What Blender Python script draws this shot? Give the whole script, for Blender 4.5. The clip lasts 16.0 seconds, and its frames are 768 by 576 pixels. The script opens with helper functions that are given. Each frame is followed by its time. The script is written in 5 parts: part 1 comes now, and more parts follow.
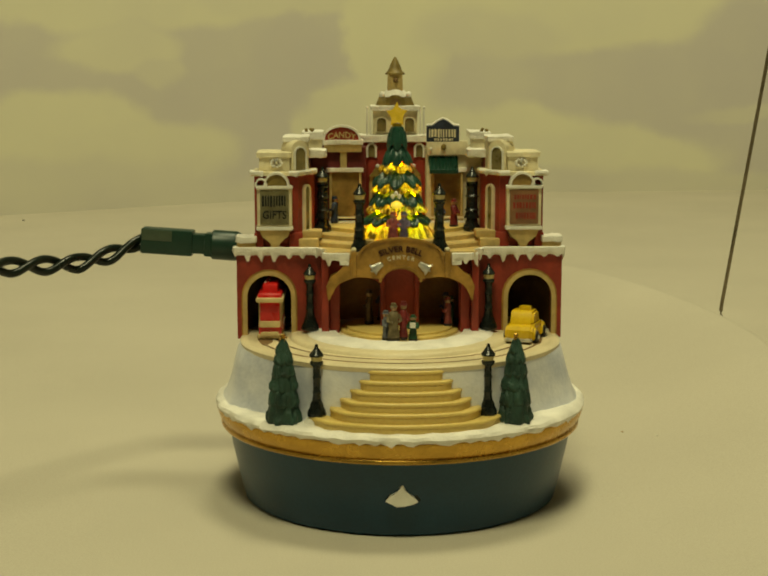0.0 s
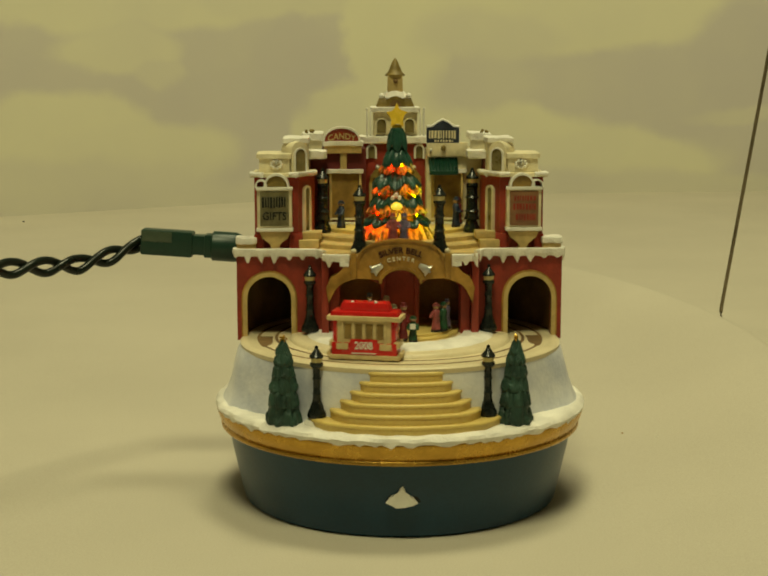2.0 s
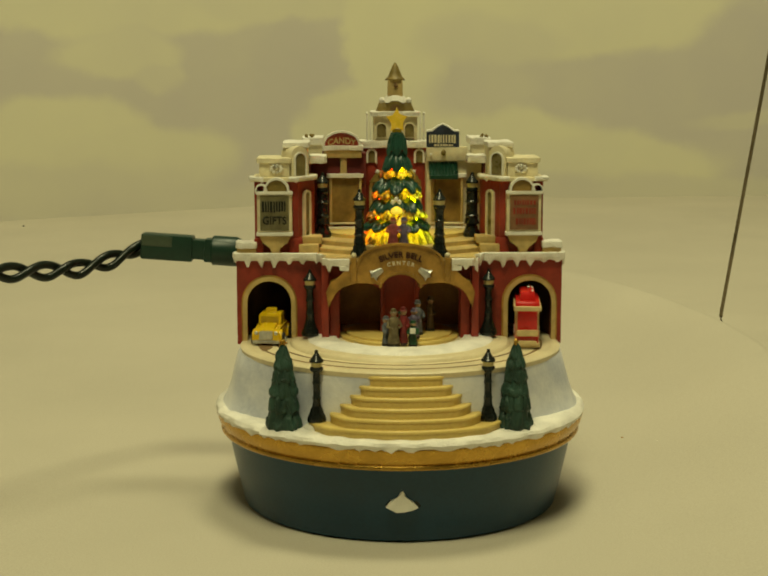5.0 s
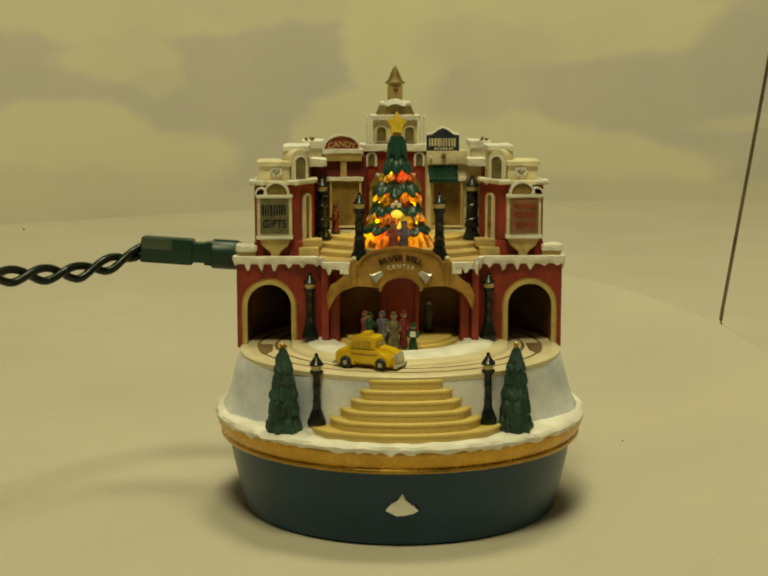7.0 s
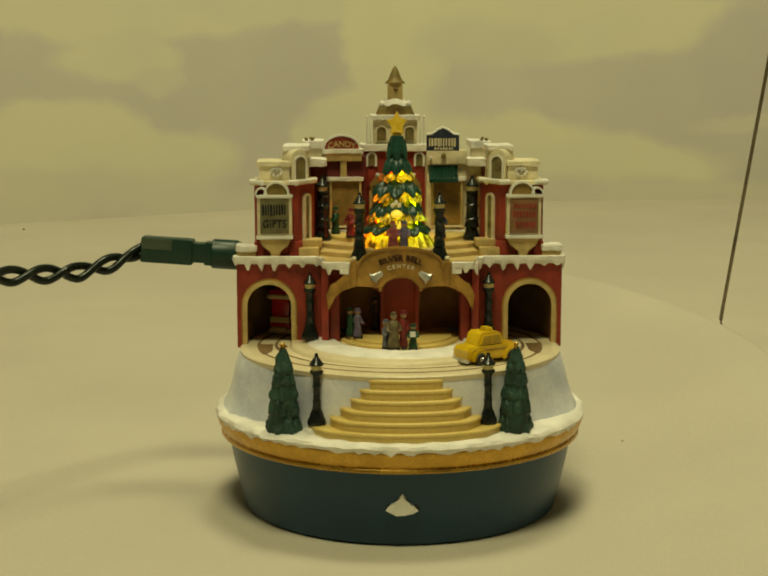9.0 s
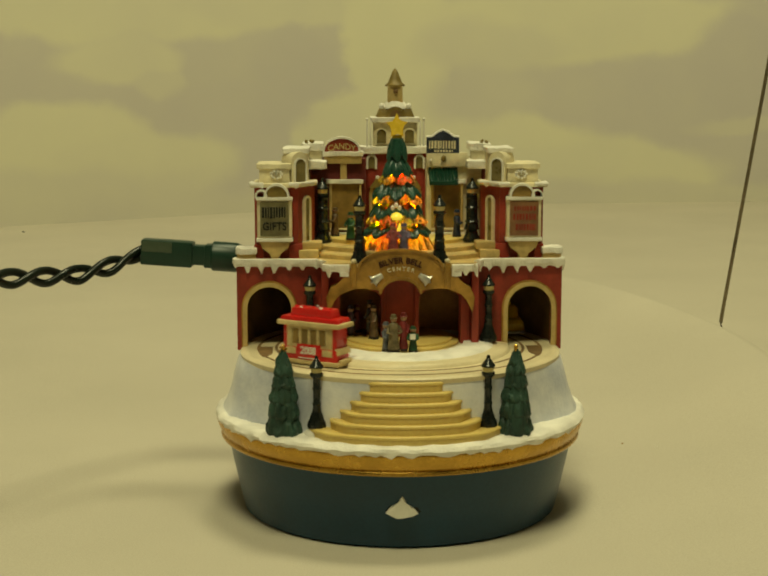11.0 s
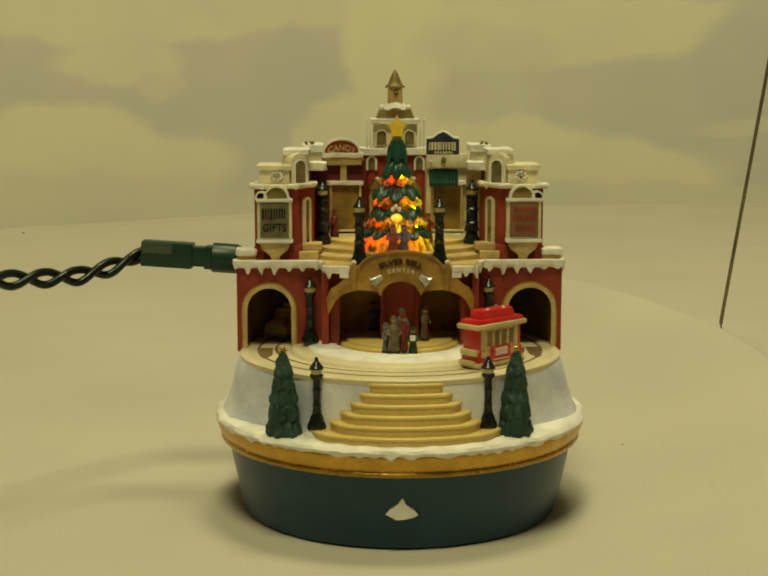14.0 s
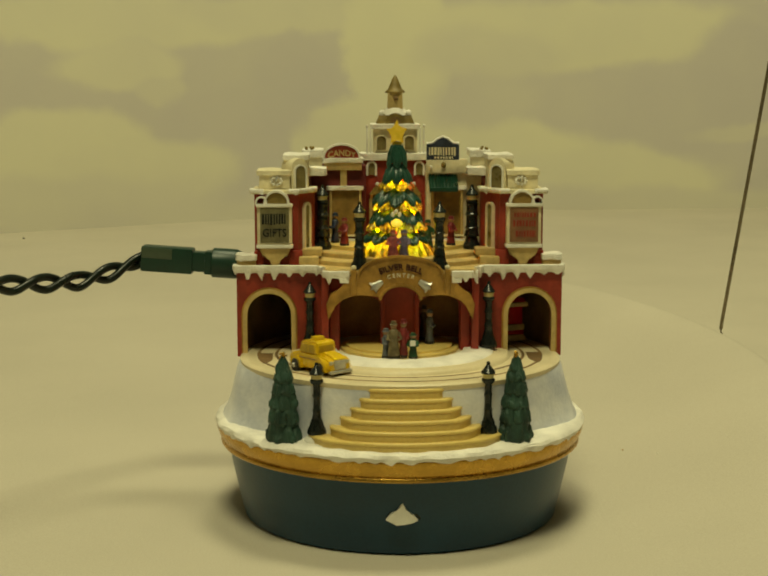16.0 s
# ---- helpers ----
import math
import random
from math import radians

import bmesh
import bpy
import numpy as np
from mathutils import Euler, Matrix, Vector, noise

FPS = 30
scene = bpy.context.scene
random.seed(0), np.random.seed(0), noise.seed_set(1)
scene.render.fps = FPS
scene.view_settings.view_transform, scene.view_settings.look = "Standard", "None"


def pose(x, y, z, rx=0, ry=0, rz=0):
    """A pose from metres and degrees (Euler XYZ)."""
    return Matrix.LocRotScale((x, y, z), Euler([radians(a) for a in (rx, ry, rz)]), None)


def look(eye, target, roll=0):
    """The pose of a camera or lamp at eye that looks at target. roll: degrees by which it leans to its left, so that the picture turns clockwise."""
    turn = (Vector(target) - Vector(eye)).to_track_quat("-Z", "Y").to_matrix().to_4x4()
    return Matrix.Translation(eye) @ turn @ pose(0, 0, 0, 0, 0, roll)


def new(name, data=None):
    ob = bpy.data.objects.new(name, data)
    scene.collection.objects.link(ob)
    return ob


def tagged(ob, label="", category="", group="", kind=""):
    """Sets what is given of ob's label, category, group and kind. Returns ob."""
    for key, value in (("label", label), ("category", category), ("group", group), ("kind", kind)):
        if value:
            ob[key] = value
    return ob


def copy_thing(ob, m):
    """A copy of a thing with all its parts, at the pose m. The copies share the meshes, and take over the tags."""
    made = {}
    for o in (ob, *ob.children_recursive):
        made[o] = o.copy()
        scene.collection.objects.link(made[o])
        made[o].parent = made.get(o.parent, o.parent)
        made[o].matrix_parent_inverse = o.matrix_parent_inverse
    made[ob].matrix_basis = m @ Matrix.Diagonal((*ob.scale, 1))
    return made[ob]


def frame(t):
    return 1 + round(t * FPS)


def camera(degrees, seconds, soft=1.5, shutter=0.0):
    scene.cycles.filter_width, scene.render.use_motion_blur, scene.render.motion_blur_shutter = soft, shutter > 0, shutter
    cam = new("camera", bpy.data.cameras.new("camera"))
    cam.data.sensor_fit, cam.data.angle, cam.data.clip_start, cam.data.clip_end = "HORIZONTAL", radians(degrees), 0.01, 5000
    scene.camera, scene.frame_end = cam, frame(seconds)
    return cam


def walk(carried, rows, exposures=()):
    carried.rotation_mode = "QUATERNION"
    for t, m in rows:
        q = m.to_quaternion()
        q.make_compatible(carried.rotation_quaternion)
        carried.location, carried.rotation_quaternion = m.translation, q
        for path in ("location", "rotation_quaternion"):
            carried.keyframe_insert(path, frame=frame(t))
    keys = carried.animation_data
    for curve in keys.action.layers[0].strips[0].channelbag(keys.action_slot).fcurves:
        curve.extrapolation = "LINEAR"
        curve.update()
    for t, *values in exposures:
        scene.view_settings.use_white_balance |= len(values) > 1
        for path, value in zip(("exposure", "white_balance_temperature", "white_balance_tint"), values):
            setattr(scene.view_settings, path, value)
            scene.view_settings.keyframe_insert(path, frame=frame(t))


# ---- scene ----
cam = camera(2 * math.degrees(math.atan(784 / 3000)), 16.0, soft=2.0, shutter=0.9)
EYE = (0.0, -0.475, 0.142)
# the tripod head creeps upwards: seconds and tilt below the horizon in degrees
TILT = [(0, 8.9), (0.5, 8.89), (1, 8.9), (1.5, 8.89), (2, 8.85), (2.5, 8.843), (3, 8.84), (3.5, 8.77),
        (4, 8.74), (5.2, 8.67), (6.5, 8.61), (7, 8.55), (7.5, 8.62), (8, 8.61), (8.5, 8.57), (9, 8.55),
        (10.2, 8.49), (11.5, 8.44), (12, 8.42), (12.5, 8.365), (13, 8.34), (13.5, 8.375), (14, 8.4),
        (14.5, 8.355), (15, 8.27), (15.5, 8.205), (16, 8.2)]
walk(cam, [(t, pose(*EYE, 90 - tilt, 0, 0.63)) for t, tilt in TILT], exposures=[(0, 0.0), (16, 0.0)])

# ---- world and light ----
world = bpy.data.worlds.new("dim_room")
scene.world = world
world.use_nodes = True
world.node_tree.nodes["Background"].inputs[0].default_value = (1.0, 0.93, 0.58, 1)
world.node_tree.nodes["Background"].inputs[1].default_value = 0.04


def area_lamp(name, eye, target, size, power, colour):
    data = bpy.data.lights.new(name, "AREA")
    data.shape, data.size, data.energy, data.color = "DISK", size, power, colour
    ob = new(name, data)
    ob.matrix_world = look(eye, target)
    return ob


area_lamp("ceiling_lamp_light", (-0.08, -0.55, 1.32), (0, 0.1, 0), 0.36, 9.5, (1.0, 0.945, 0.52))
# added fill that brightens the backdrop and far felt, no known source
area_lamp("backdrop_fill_light", (0.15, 0.25, 1.45), (0.15, 1.05, 0.1), 0.5, 10.0, (1.0, 0.94, 0.535))

# ---- materials ----


def material(name, colour, rough=0.5, metal=0.0, vary=0.25, grain=900.0, patch=120.0, bump=0.25, dirt=None, spec=0.4, coat=0.0):
    """Hand-painted resin: colour varied at two scales, with a fine relief."""
    m = bpy.data.materials.new(name)
    m.use_nodes = True
    n, l = m.node_tree.nodes, m.node_tree.links
    b = n["Principled BSDF"]
    co = n.new("ShaderNodeTexCoord")
    fine, wide = n.new("ShaderNodeTexNoise"), n.new("ShaderNodeTexNoise")
    fine.inputs["Scale"].default_value, wide.inputs["Scale"].default_value = grain, patch
    fine.inputs["Detail"].default_value, wide.inputs["Detail"].default_value = 3, 4
    for x in (fine, wide):
        l.new(co.outputs["Object"], x.inputs["Vector"])
    dark = dirt or tuple(c * (1 - vary) for c in colour)
    light = tuple(min(1, c * (1 + vary * 0.5)) for c in colour)
    ramp = n.new("ShaderNodeMapRange")
    ramp.inputs[1].default_value, ramp.inputs[2].default_value = 0.35, 0.65
    l.new(wide.outputs["Fac"], ramp.inputs[0])
    mix = n.new("ShaderNodeMix")
    mix.data_type = "RGBA"
    mix.inputs["A"].default_value, mix.inputs["B"].default_value = (*dark, 1), (*light, 1)
    l.new(ramp.outputs[0], mix.inputs["Factor"])
    mul = n.new("ShaderNodeMix")
    mul.data_type, mul.blend_type = "RGBA", "OVERLAY"
    mul.inputs["Factor"].default_value = 0.2
    l.new(mix.outputs["Result"], mul.inputs["A"])
    l.new(fine.outputs["Fac"], mul.inputs["B"])
    l.new(mul.outputs["Result"], b.inputs["Base Color"])
    rr = n.new("ShaderNodeMapRange")
    rr.inputs[3].default_value, rr.inputs[4].default_value = max(0.05, rough - 0.12), min(1, rough + 0.12)
    l.new(wide.outputs["Fac"], rr.inputs[0])
    l.new(rr.outputs[0], b.inputs["Roughness"])
    bp = n.new("ShaderNodeBump")
    bp.inputs["Strength"].default_value, bp.inputs["Distance"].default_value = bump, 0.0006
    l.new(fine.outputs["Fac"], bp.inputs["Height"])
    l.new(bp.outputs["Normal"], b.inputs["Normal"])
    b.inputs["Metallic"].default_value, b.inputs["Specular IOR Level"].default_value = metal, spec
    b.inputs["Coat Weight"].default_value = coat
    return m


M_BLUE = material("teal_paint", (0.011, 0.050, 0.092), 0.33, vary=0.12, patch=40, bump=0.08)
M_GOLD = material("gold_paint", (0.58, 0.34, 0.06), 0.26, metal=0.9, vary=0.15, patch=150, bump=0.15)
M_SNOW = material("snow_paint", (0.86, 0.83, 0.75), 0.5, vary=0.12, grain=1500, patch=160, bump=0.6)
M_ICE = material("blue_white_snow", (0.84, 0.84, 0.85), 0.36, vary=0.2, grain=700, patch=55, bump=0.3, dirt=(0.56, 0.59, 0.69))
M_STEP = material("tan_stone_paint", (0.70, 0.52, 0.16), 0.34, vary=0.03, patch=60, bump=0.02)
M_TAN = material("cream_paint", (0.57, 0.42, 0.165), 0.5, vary=0.2, patch=200, bump=0.2)
M_CREAM = material("pale_cream_paint", (0.78, 0.70, 0.47), 0.5, vary=0.18, patch=200, bump=0.2)
M_STREET = material("street_cream_paint", (0.72, 0.62, 0.40), 0.4, vary=0.08, patch=80, bump=0.15)
M_LANTERN = material("lantern_yellow_paint", (0.66, 0.56, 0.24), 0.4, vary=0.1, patch=200, bump=0.1)
M_OCHRE = material("ochre_gold_paint", (0.43, 0.24, 0.05), 0.36, metal=0.15, vary=0.35, patch=180, bump=0.25)
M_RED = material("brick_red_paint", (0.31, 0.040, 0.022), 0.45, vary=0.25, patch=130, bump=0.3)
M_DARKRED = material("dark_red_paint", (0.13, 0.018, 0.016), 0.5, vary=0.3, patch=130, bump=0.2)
M_INK = material("dark_letter_paint", (0.045, 0.008, 0.006), 0.5, vary=0.2, patch=300, bump=0.05)
M_BACK = material("amber_brown_inside", (0.55, 0.30, 0.10), 0.6, vary=0.35, patch=60, bump=0.1)
# brown of the insides, also painted as shade in the tower's recesses
M_INSIDE = material("inside_brown_and_recess_shade", (0.22, 0.13, 0.05), 0.7, vary=0.4, patch=90, bump=0.2)
M_LAMP = material("black_green_paint", (0.012, 0.016, 0.014), 0.24, vary=0.4, patch=300, bump=0.15)
M_PINE = material("pine_green_paint", (0.028, 0.070, 0.052), 0.55, vary=0.45, grain=700, patch=160, bump=0.5)
M_BOUGH = material("glossy_bough_green", (0.018, 0.072, 0.050), 0.28, vary=0.4, grain=700, patch=160, bump=0.3)
M_GREEN = material("awning_green_paint", (0.009, 0.05, 0.03), 0.3, vary=0.4, patch=200, bump=0.2)
M_GLASSY = material("olive_window_paint", (0.20, 0.16, 0.06), 0.3, vary=0.4, patch=260, bump=0.1)
M_BOARD = material("dark_olive_sign_paint", (0.17, 0.15, 0.07), 0.4, vary=0.3, patch=260, bump=0.1)
M_BROWNSIGN = material("tan_brown_sign_paint", (0.24, 0.12, 0.055), 0.4, vary=0.25, patch=260, bump=0.1)
M_SHADE = material("amber_window_paint", (0.30, 0.19, 0.05), 0.4, vary=0.4, patch=150, bump=0.1)
M_OLIVE = material("olive_roof_paint", (0.24, 0.17, 0.04), 0.5, vary=0.35, patch=220, bump=0.3)
M_TRAMRED = material("tram_red_paint", (0.62, 0.015, 0.012), 0.3, vary=0.15, patch=120, bump=0.08, coat=0.3)
M_TRAMTAN = material("tram_cream_paint", (0.66, 0.52, 0.26), 0.4, vary=0.15, patch=200, bump=0.1)
M_TAXI = material("taxi_yellow_paint", (0.76, 0.50, 0.010), 0.27, vary=0.12, patch=120, bump=0.06, coat=0.3)
M_TAXIGLASS = material("taxi_window_paint", (0.52, 0.34, 0.015), 0.25, vary=0.25, patch=200, bump=0.05)
M_SILVER = material("silver_paint", (0.62, 0.61, 0.56), 0.36, metal=0.55, vary=0.25, patch=400, bump=0.1)
M_TYRE = material("black_tyre_paint", (0.02, 0.018, 0.016), 0.5, vary=0.3, patch=300, bump=0.1)
M_PLUG = material("green_plastic", (0.012, 0.045, 0.030), 0.38, vary=0.2, patch=60, bump=0.05)
M_PLUGTOP = material("pale_green_plastic", (0.07, 0.10, 0.065), 0.35, vary=0.2, patch=60, bump=0.05)
M_WIRE = material("dark_green_cable", (0.006, 0.012, 0.008), 0.3, vary=0.2, patch=80, bump=0.05)
M_ROD = material("brown_stand_edge", (0.24, 0.20, 0.13), 0.3, metal=0.7, vary=0.3, patch=40, bump=0.05)
M_WHITE = material("white_paint", (0.80, 0.78, 0.70), 0.4, vary=0.1, patch=200, bump=0.15)
M_STARY = material("star_yellow_plastic", (0.50, 0.36, 0.03), 0.28, metal=0.3, vary=0.25, patch=300, bump=0.1)
M_NAVY = material("navy_sign_paint", (0.03, 0.04, 0.07), 0.4, vary=0.3, patch=300, bump=0.1)
M_PLASTER = material("room_wall_paint", (0.30, 0.28, 0.23), 0.8, vary=0.08, grain=60, patch=2, bump=0.1)


def cloth_material():
    m = material("white_felt", (0.575, 0.53, 0.435), 0.95, vary=0.05, grain=1800, patch=9, bump=0.25, spec=0.1)
    m.node_tree.nodes["Principled BSDF"].inputs["Sheen Weight"].default_value = 0.15
    return m


M_FELT = cloth_material()


def sky_material():
    """A painted sky: lavender grey with soft cream clouds."""
    m = bpy.data.materials.new("painted_sky")
    m.use_nodes = True
    n, l = m.node_tree.nodes, m.node_tree.links
    b = n["Principled BSDF"]
    b.inputs["Roughness"].default_value = 0.85
    b.inputs["Specular IOR Level"].default_value = 0.1
    co = n.new("ShaderNodeTexCoord")
    no = n.new("ShaderNodeTexNoise")
    no.inputs["Scale"].default_value, no.inputs["Detail"].default_value = 11.0, 5
    l.new(co.outputs["Object"], no.inputs["Vector"])
    off = n.new("ShaderNodeVectorMath")
    off.operation = "MULTIPLY_ADD"
    off.inputs[1].default_value, off.inputs[2].default_value = (0.07, 0.0, 0.045), (-0.035, 0.0, -0.0225)
    l.new(no.outputs["Color"], off.inputs[0])
    add = n.new("ShaderNodeVectorMath")
    l.new(co.outputs["Object"], add.inputs[0])
    l.new(off.outputs[0], add.inputs[1])
    total = None
    # painted patches: centre x, height and half sizes on the board in metres, tone and softness of the edge
    for x, z, rx, rz, tone, soft in CLOUDS:
        mp = n.new("ShaderNodeMapping")
        mp.vector_type = "POINT"
        mp.inputs["Location"].default_value = (-x / rx, 0, -z / rz)
        mp.inputs["Scale"].default_value = (1 / rx, 0, 1 / rz)
        l.new(add.outputs[0], mp.inputs["Vector"])
        ln = n.new("ShaderNodeVectorMath")
        ln.operation = "LENGTH"
        l.new(mp.outputs[0], ln.inputs[0])
        mr = n.new("ShaderNodeMapRange")
        mr.interpolation_type = "SMOOTHSTEP"
        mr.inputs[1].default_value, mr.inputs[2].default_value = 1 + soft / 2, 1 - soft / 2
        l.new(ln.outputs["Value"], mr.inputs[0])
        over = n.new("ShaderNodeMix")
        if total is None:
            over.inputs["A"].default_value = 0.1
        else:
            l.new(total, over.inputs["A"])
        over.inputs["B"].default_value = tone
        l.new(mr.outputs[0], over.inputs["Factor"])
        total = over.outputs["Result"]
    mix = n.new("ShaderNodeMix")
    mix.data_type = "RGBA"
    mix.inputs["A"].default_value, mix.inputs["B"].default_value = (0.545, 0.515, 0.485, 1), (0.70, 0.68, 0.50, 1)
    wash = n.new("ShaderNodeTexNoise")
    wash.inputs["Scale"].default_value, wash.inputs["Detail"].default_value = 9.0, 3
    l.new(co.outputs["Object"], wash.inputs["Vector"])
    mm = n.new("ShaderNodeMath")
    mm.operation = "MULTIPLY_ADD"
    mm.use_clamp = True
    wr = n.new("ShaderNodeMapRange")
    wr.inputs[1].default_value, wr.inputs[2].default_value, wr.inputs[3].default_value, wr.inputs[4].default_value = 0.3, 0.7, -0.10, 0.14
    l.new(wash.outputs["Fac"], wr.inputs[0])
    mm.inputs[1].default_value = 0.9
    l.new(total, mm.inputs[0])
    l.new(wr.outputs[0], mm.inputs[2])
    l.new(mm.outputs[0], mix.inputs["Factor"])
    l.new(mix.outputs["Result"], b.inputs["Base Color"])
    return m


def shell_material():
    """Thin clear-yellow plastic that lets coloured light through."""
    m = bpy.data.materials.new("translucent_garland")
    m.use_nodes = True
    n, l = m.node_tree.nodes, m.node_tree.links
    out = n["Material Output"]
    n.remove(n["Principled BSDF"])
    tr, di, gl = n.new("ShaderNodeBsdfTranslucent"), n.new("ShaderNodeBsdfDiffuse"), n.new("ShaderNodeBsdfGlossy")
    no = n.new("ShaderNodeTexNoise")
    no.inputs["Scale"].default_value = 500
    bp = n.new("ShaderNodeBump")
    bp.inputs["Strength"].default_value, bp.inputs["Distance"].default_value = 0.5, 0.0006
    l.new(no.outputs["Fac"], bp.inputs["Height"])
    di.inputs[0].default_value = (0.45, 0.30, 0.05, 1)
    co, mp, streak, tone = n.new("ShaderNodeTexCoord"), n.new("ShaderNodeMapping"), n.new("ShaderNodeTexNoise"), n.new("ShaderNodeValToRGB")
    mp.inputs["Scale"].default_value = (520, 520, 190)
    streak.inputs["Scale"].default_value, streak.inputs["Detail"].default_value = 1.0, 3
    l.new(co.outputs["Object"], mp.inputs["Vector"]), l.new(mp.outputs[0], streak.inputs["Vector"]), l.new(streak.outputs["Fac"], tone.inputs["Fac"])
    tone.color_ramp.elements[0].position, tone.color_ramp.elements[0].color = 0.40, (0.05, 0.035, 0.01, 1)
    tone.color_ramp.elements[1].position, tone.color_ramp.elements[1].color = 0.62, (1.0, 0.92, 0.5, 1)
    l.new(tone.outputs["Color"], tr.inputs[0])
    gl.inputs[0].default_value, gl.inputs["Roughness"].default_value = (0.9, 0.9, 0.9, 1), 0.15
    for x in (di, gl, tr):
        l.new(bp.outputs["Normal"], x.inputs["Normal"])
    m1, m2 = n.new("ShaderNodeMixShader"), n.new("ShaderNodeMixShader")
    m1.inputs[0].default_value, m2.inputs[0].default_value = 0.25, 0.05
    l.new(tr.outputs[0], m1.inputs[1]), l.new(di.outputs[0], m1.inputs[2])
    l.new(m1.outputs[0], m2.inputs[1]), l.new(gl.outputs[0], m2.inputs[2])
    l.new(m2.outputs[0], out.inputs["Surface"])
    return m


def glow_drum_material(name, one, two, power):
    """Glow of an added hidden drum: one colour on its front, another behind."""
    m = bpy.data.materials.new(name)
    m.use_nodes = True
    n, l = m.node_tree.nodes, m.node_tree.links
    n.remove(n["Principled BSDF"])
    co, sep, mr = n.new("ShaderNodeTexCoord"), n.new("ShaderNodeSeparateXYZ"), n.new("ShaderNodeMapRange")
    l.new(co.outputs["Object"], sep.inputs[0])
    l.new(sep.outputs["Y"], mr.inputs[0])
    mr.inputs[1].default_value, mr.inputs[2].default_value = -0.0009, 0.0008
    mix, em = n.new("ShaderNodeMix"), n.new("ShaderNodeEmission")
    mix.data_type = "RGBA"
    mix.inputs["A"].default_value, mix.inputs["B"].default_value = (*one, 1), (*two, 1)
    l.new(mr.outputs[0], mix.inputs["Factor"])
    l.new(mix.outputs["Result"], em.inputs[0])
    em.inputs[1].default_value = power
    l.new(em.outputs[0], n["Material Output"].inputs["Surface"])
    return m


CLOUDS = [(-0.27, 0.191, 0.134, 0.025, 0.85, 0.45), (-0.087, 0.204, 0.125, 0.022, 0.7, 0.5), (-0.263, 0.15, 0.054, 0.021, 0.75, 0.5),
          (-0.23, 0.129, 0.026, 0.013, 0.5, 0.6), (-0.317, 0.069, 0.074, 0.043, 0.95, 0.35), (-0.244, 0.052, 0.072, 0.031, 0.85, 0.45),
          (-0.341, 0.025, 0.151, 0.027, 0.55, 0.7), (0.001, 0.166, 0.051, 0.094, 1, 0.25), (-0.014, 0.085, 0.091, 0.038, 1, 0.3),
          (-0.064, 0.076, 0.044, 0.035, 0.9, 0.35), (0.022, 0.044, 0.134, 0.031, 0.85, 0.5), (0.188, 0.189, 0.189, 0.036, 0.9, 0.45),
          (0.094, 0.166, 0.078, 0.03, 0.6, 0.6), (0.127, 0.052, 0.101, 0.044, 1, 0.35), (0.218, 0.031, 0.128, 0.037, 0.9, 0.4)]
CLOUDS += [(0.309, 0.007, 0.117, 0.016, 0.6, 0.6), (0.043, 0.007, 0.462, 0.018, 0.45, 0.9), (0.084, 0.115, 0.058, 0.028, 0.35, 0.8),
           (0.306, 0.109, 0.1, 0.044, 0.1, 0.6), (0.368, 0.146, 0.057, 0.057, 0.0, 0.5), (-0.102, 0.145, 0.048, 0.034, 0.0, 0.4),
           (-0.164, 0.105, 0.069, 0.024, 0.05, 0.6), (-0.338, 0.13, 0.049, 0.014, 0.1, 0.8), (0.375, 0.083, 0.063, 0.01, 0.45, 0.8)]
M_SKY = sky_material()
M_SHELL = shell_material()
M_GLOW_DRUM_A = glow_drum_material("drum_glow_red_to_yellow", (1.0, 0.015, 0.0), (1.15, 0.86, 0.0), 9.5)
M_GLOW_DRUM_B = glow_drum_material("drum_glow_orange_to_green", (1.1, 0.24, 0.0), (0.80, 1.0, 0.0), 9.5)

# ---- mesh tools (millimetres) ----
TURN = pose(0, 0, 0, 0, 0, 2.2)  # the ornament stands a little askew


def thing(name, label, category, x=0, y=0, z=0, rz=0, group="", kind="", turned=True):
    ob = new(name)
    ob.empty_display_size = 0.005
    m = pose(x / 1000, y / 1000, z / 1000, 0, 0, rz)
    ob.matrix_world = TURN @ m if turned else m
    return tagged(ob, label, category, group, kind)


def mesh_of(name, bm, mat, sharp=38):
    bmesh.ops.recalc_face_normals(bm, faces=bm.faces)
    bmesh.ops.scale(bm, vec=(0.001, 0.001, 0.001), verts=bm.verts)
    me = bpy.data.meshes.new(name)
    bm.to_mesh(me)
    bm.free()
    me.materials.append(mat)
    me.polygons.foreach_set("use_smooth", [True] * len(me.polygons))
    me.set_sharp_from_angle(angle=radians(sharp))
    return me


def part(name, bm, mat, parent, label="", at=None, sharp=38):
    ob = new(name, mesh_of(name, bm, mat, sharp))
    ob.parent = parent
    if at is not None:
        ob.location = [v / 1000 for v in at]
    return tagged(ob, label)


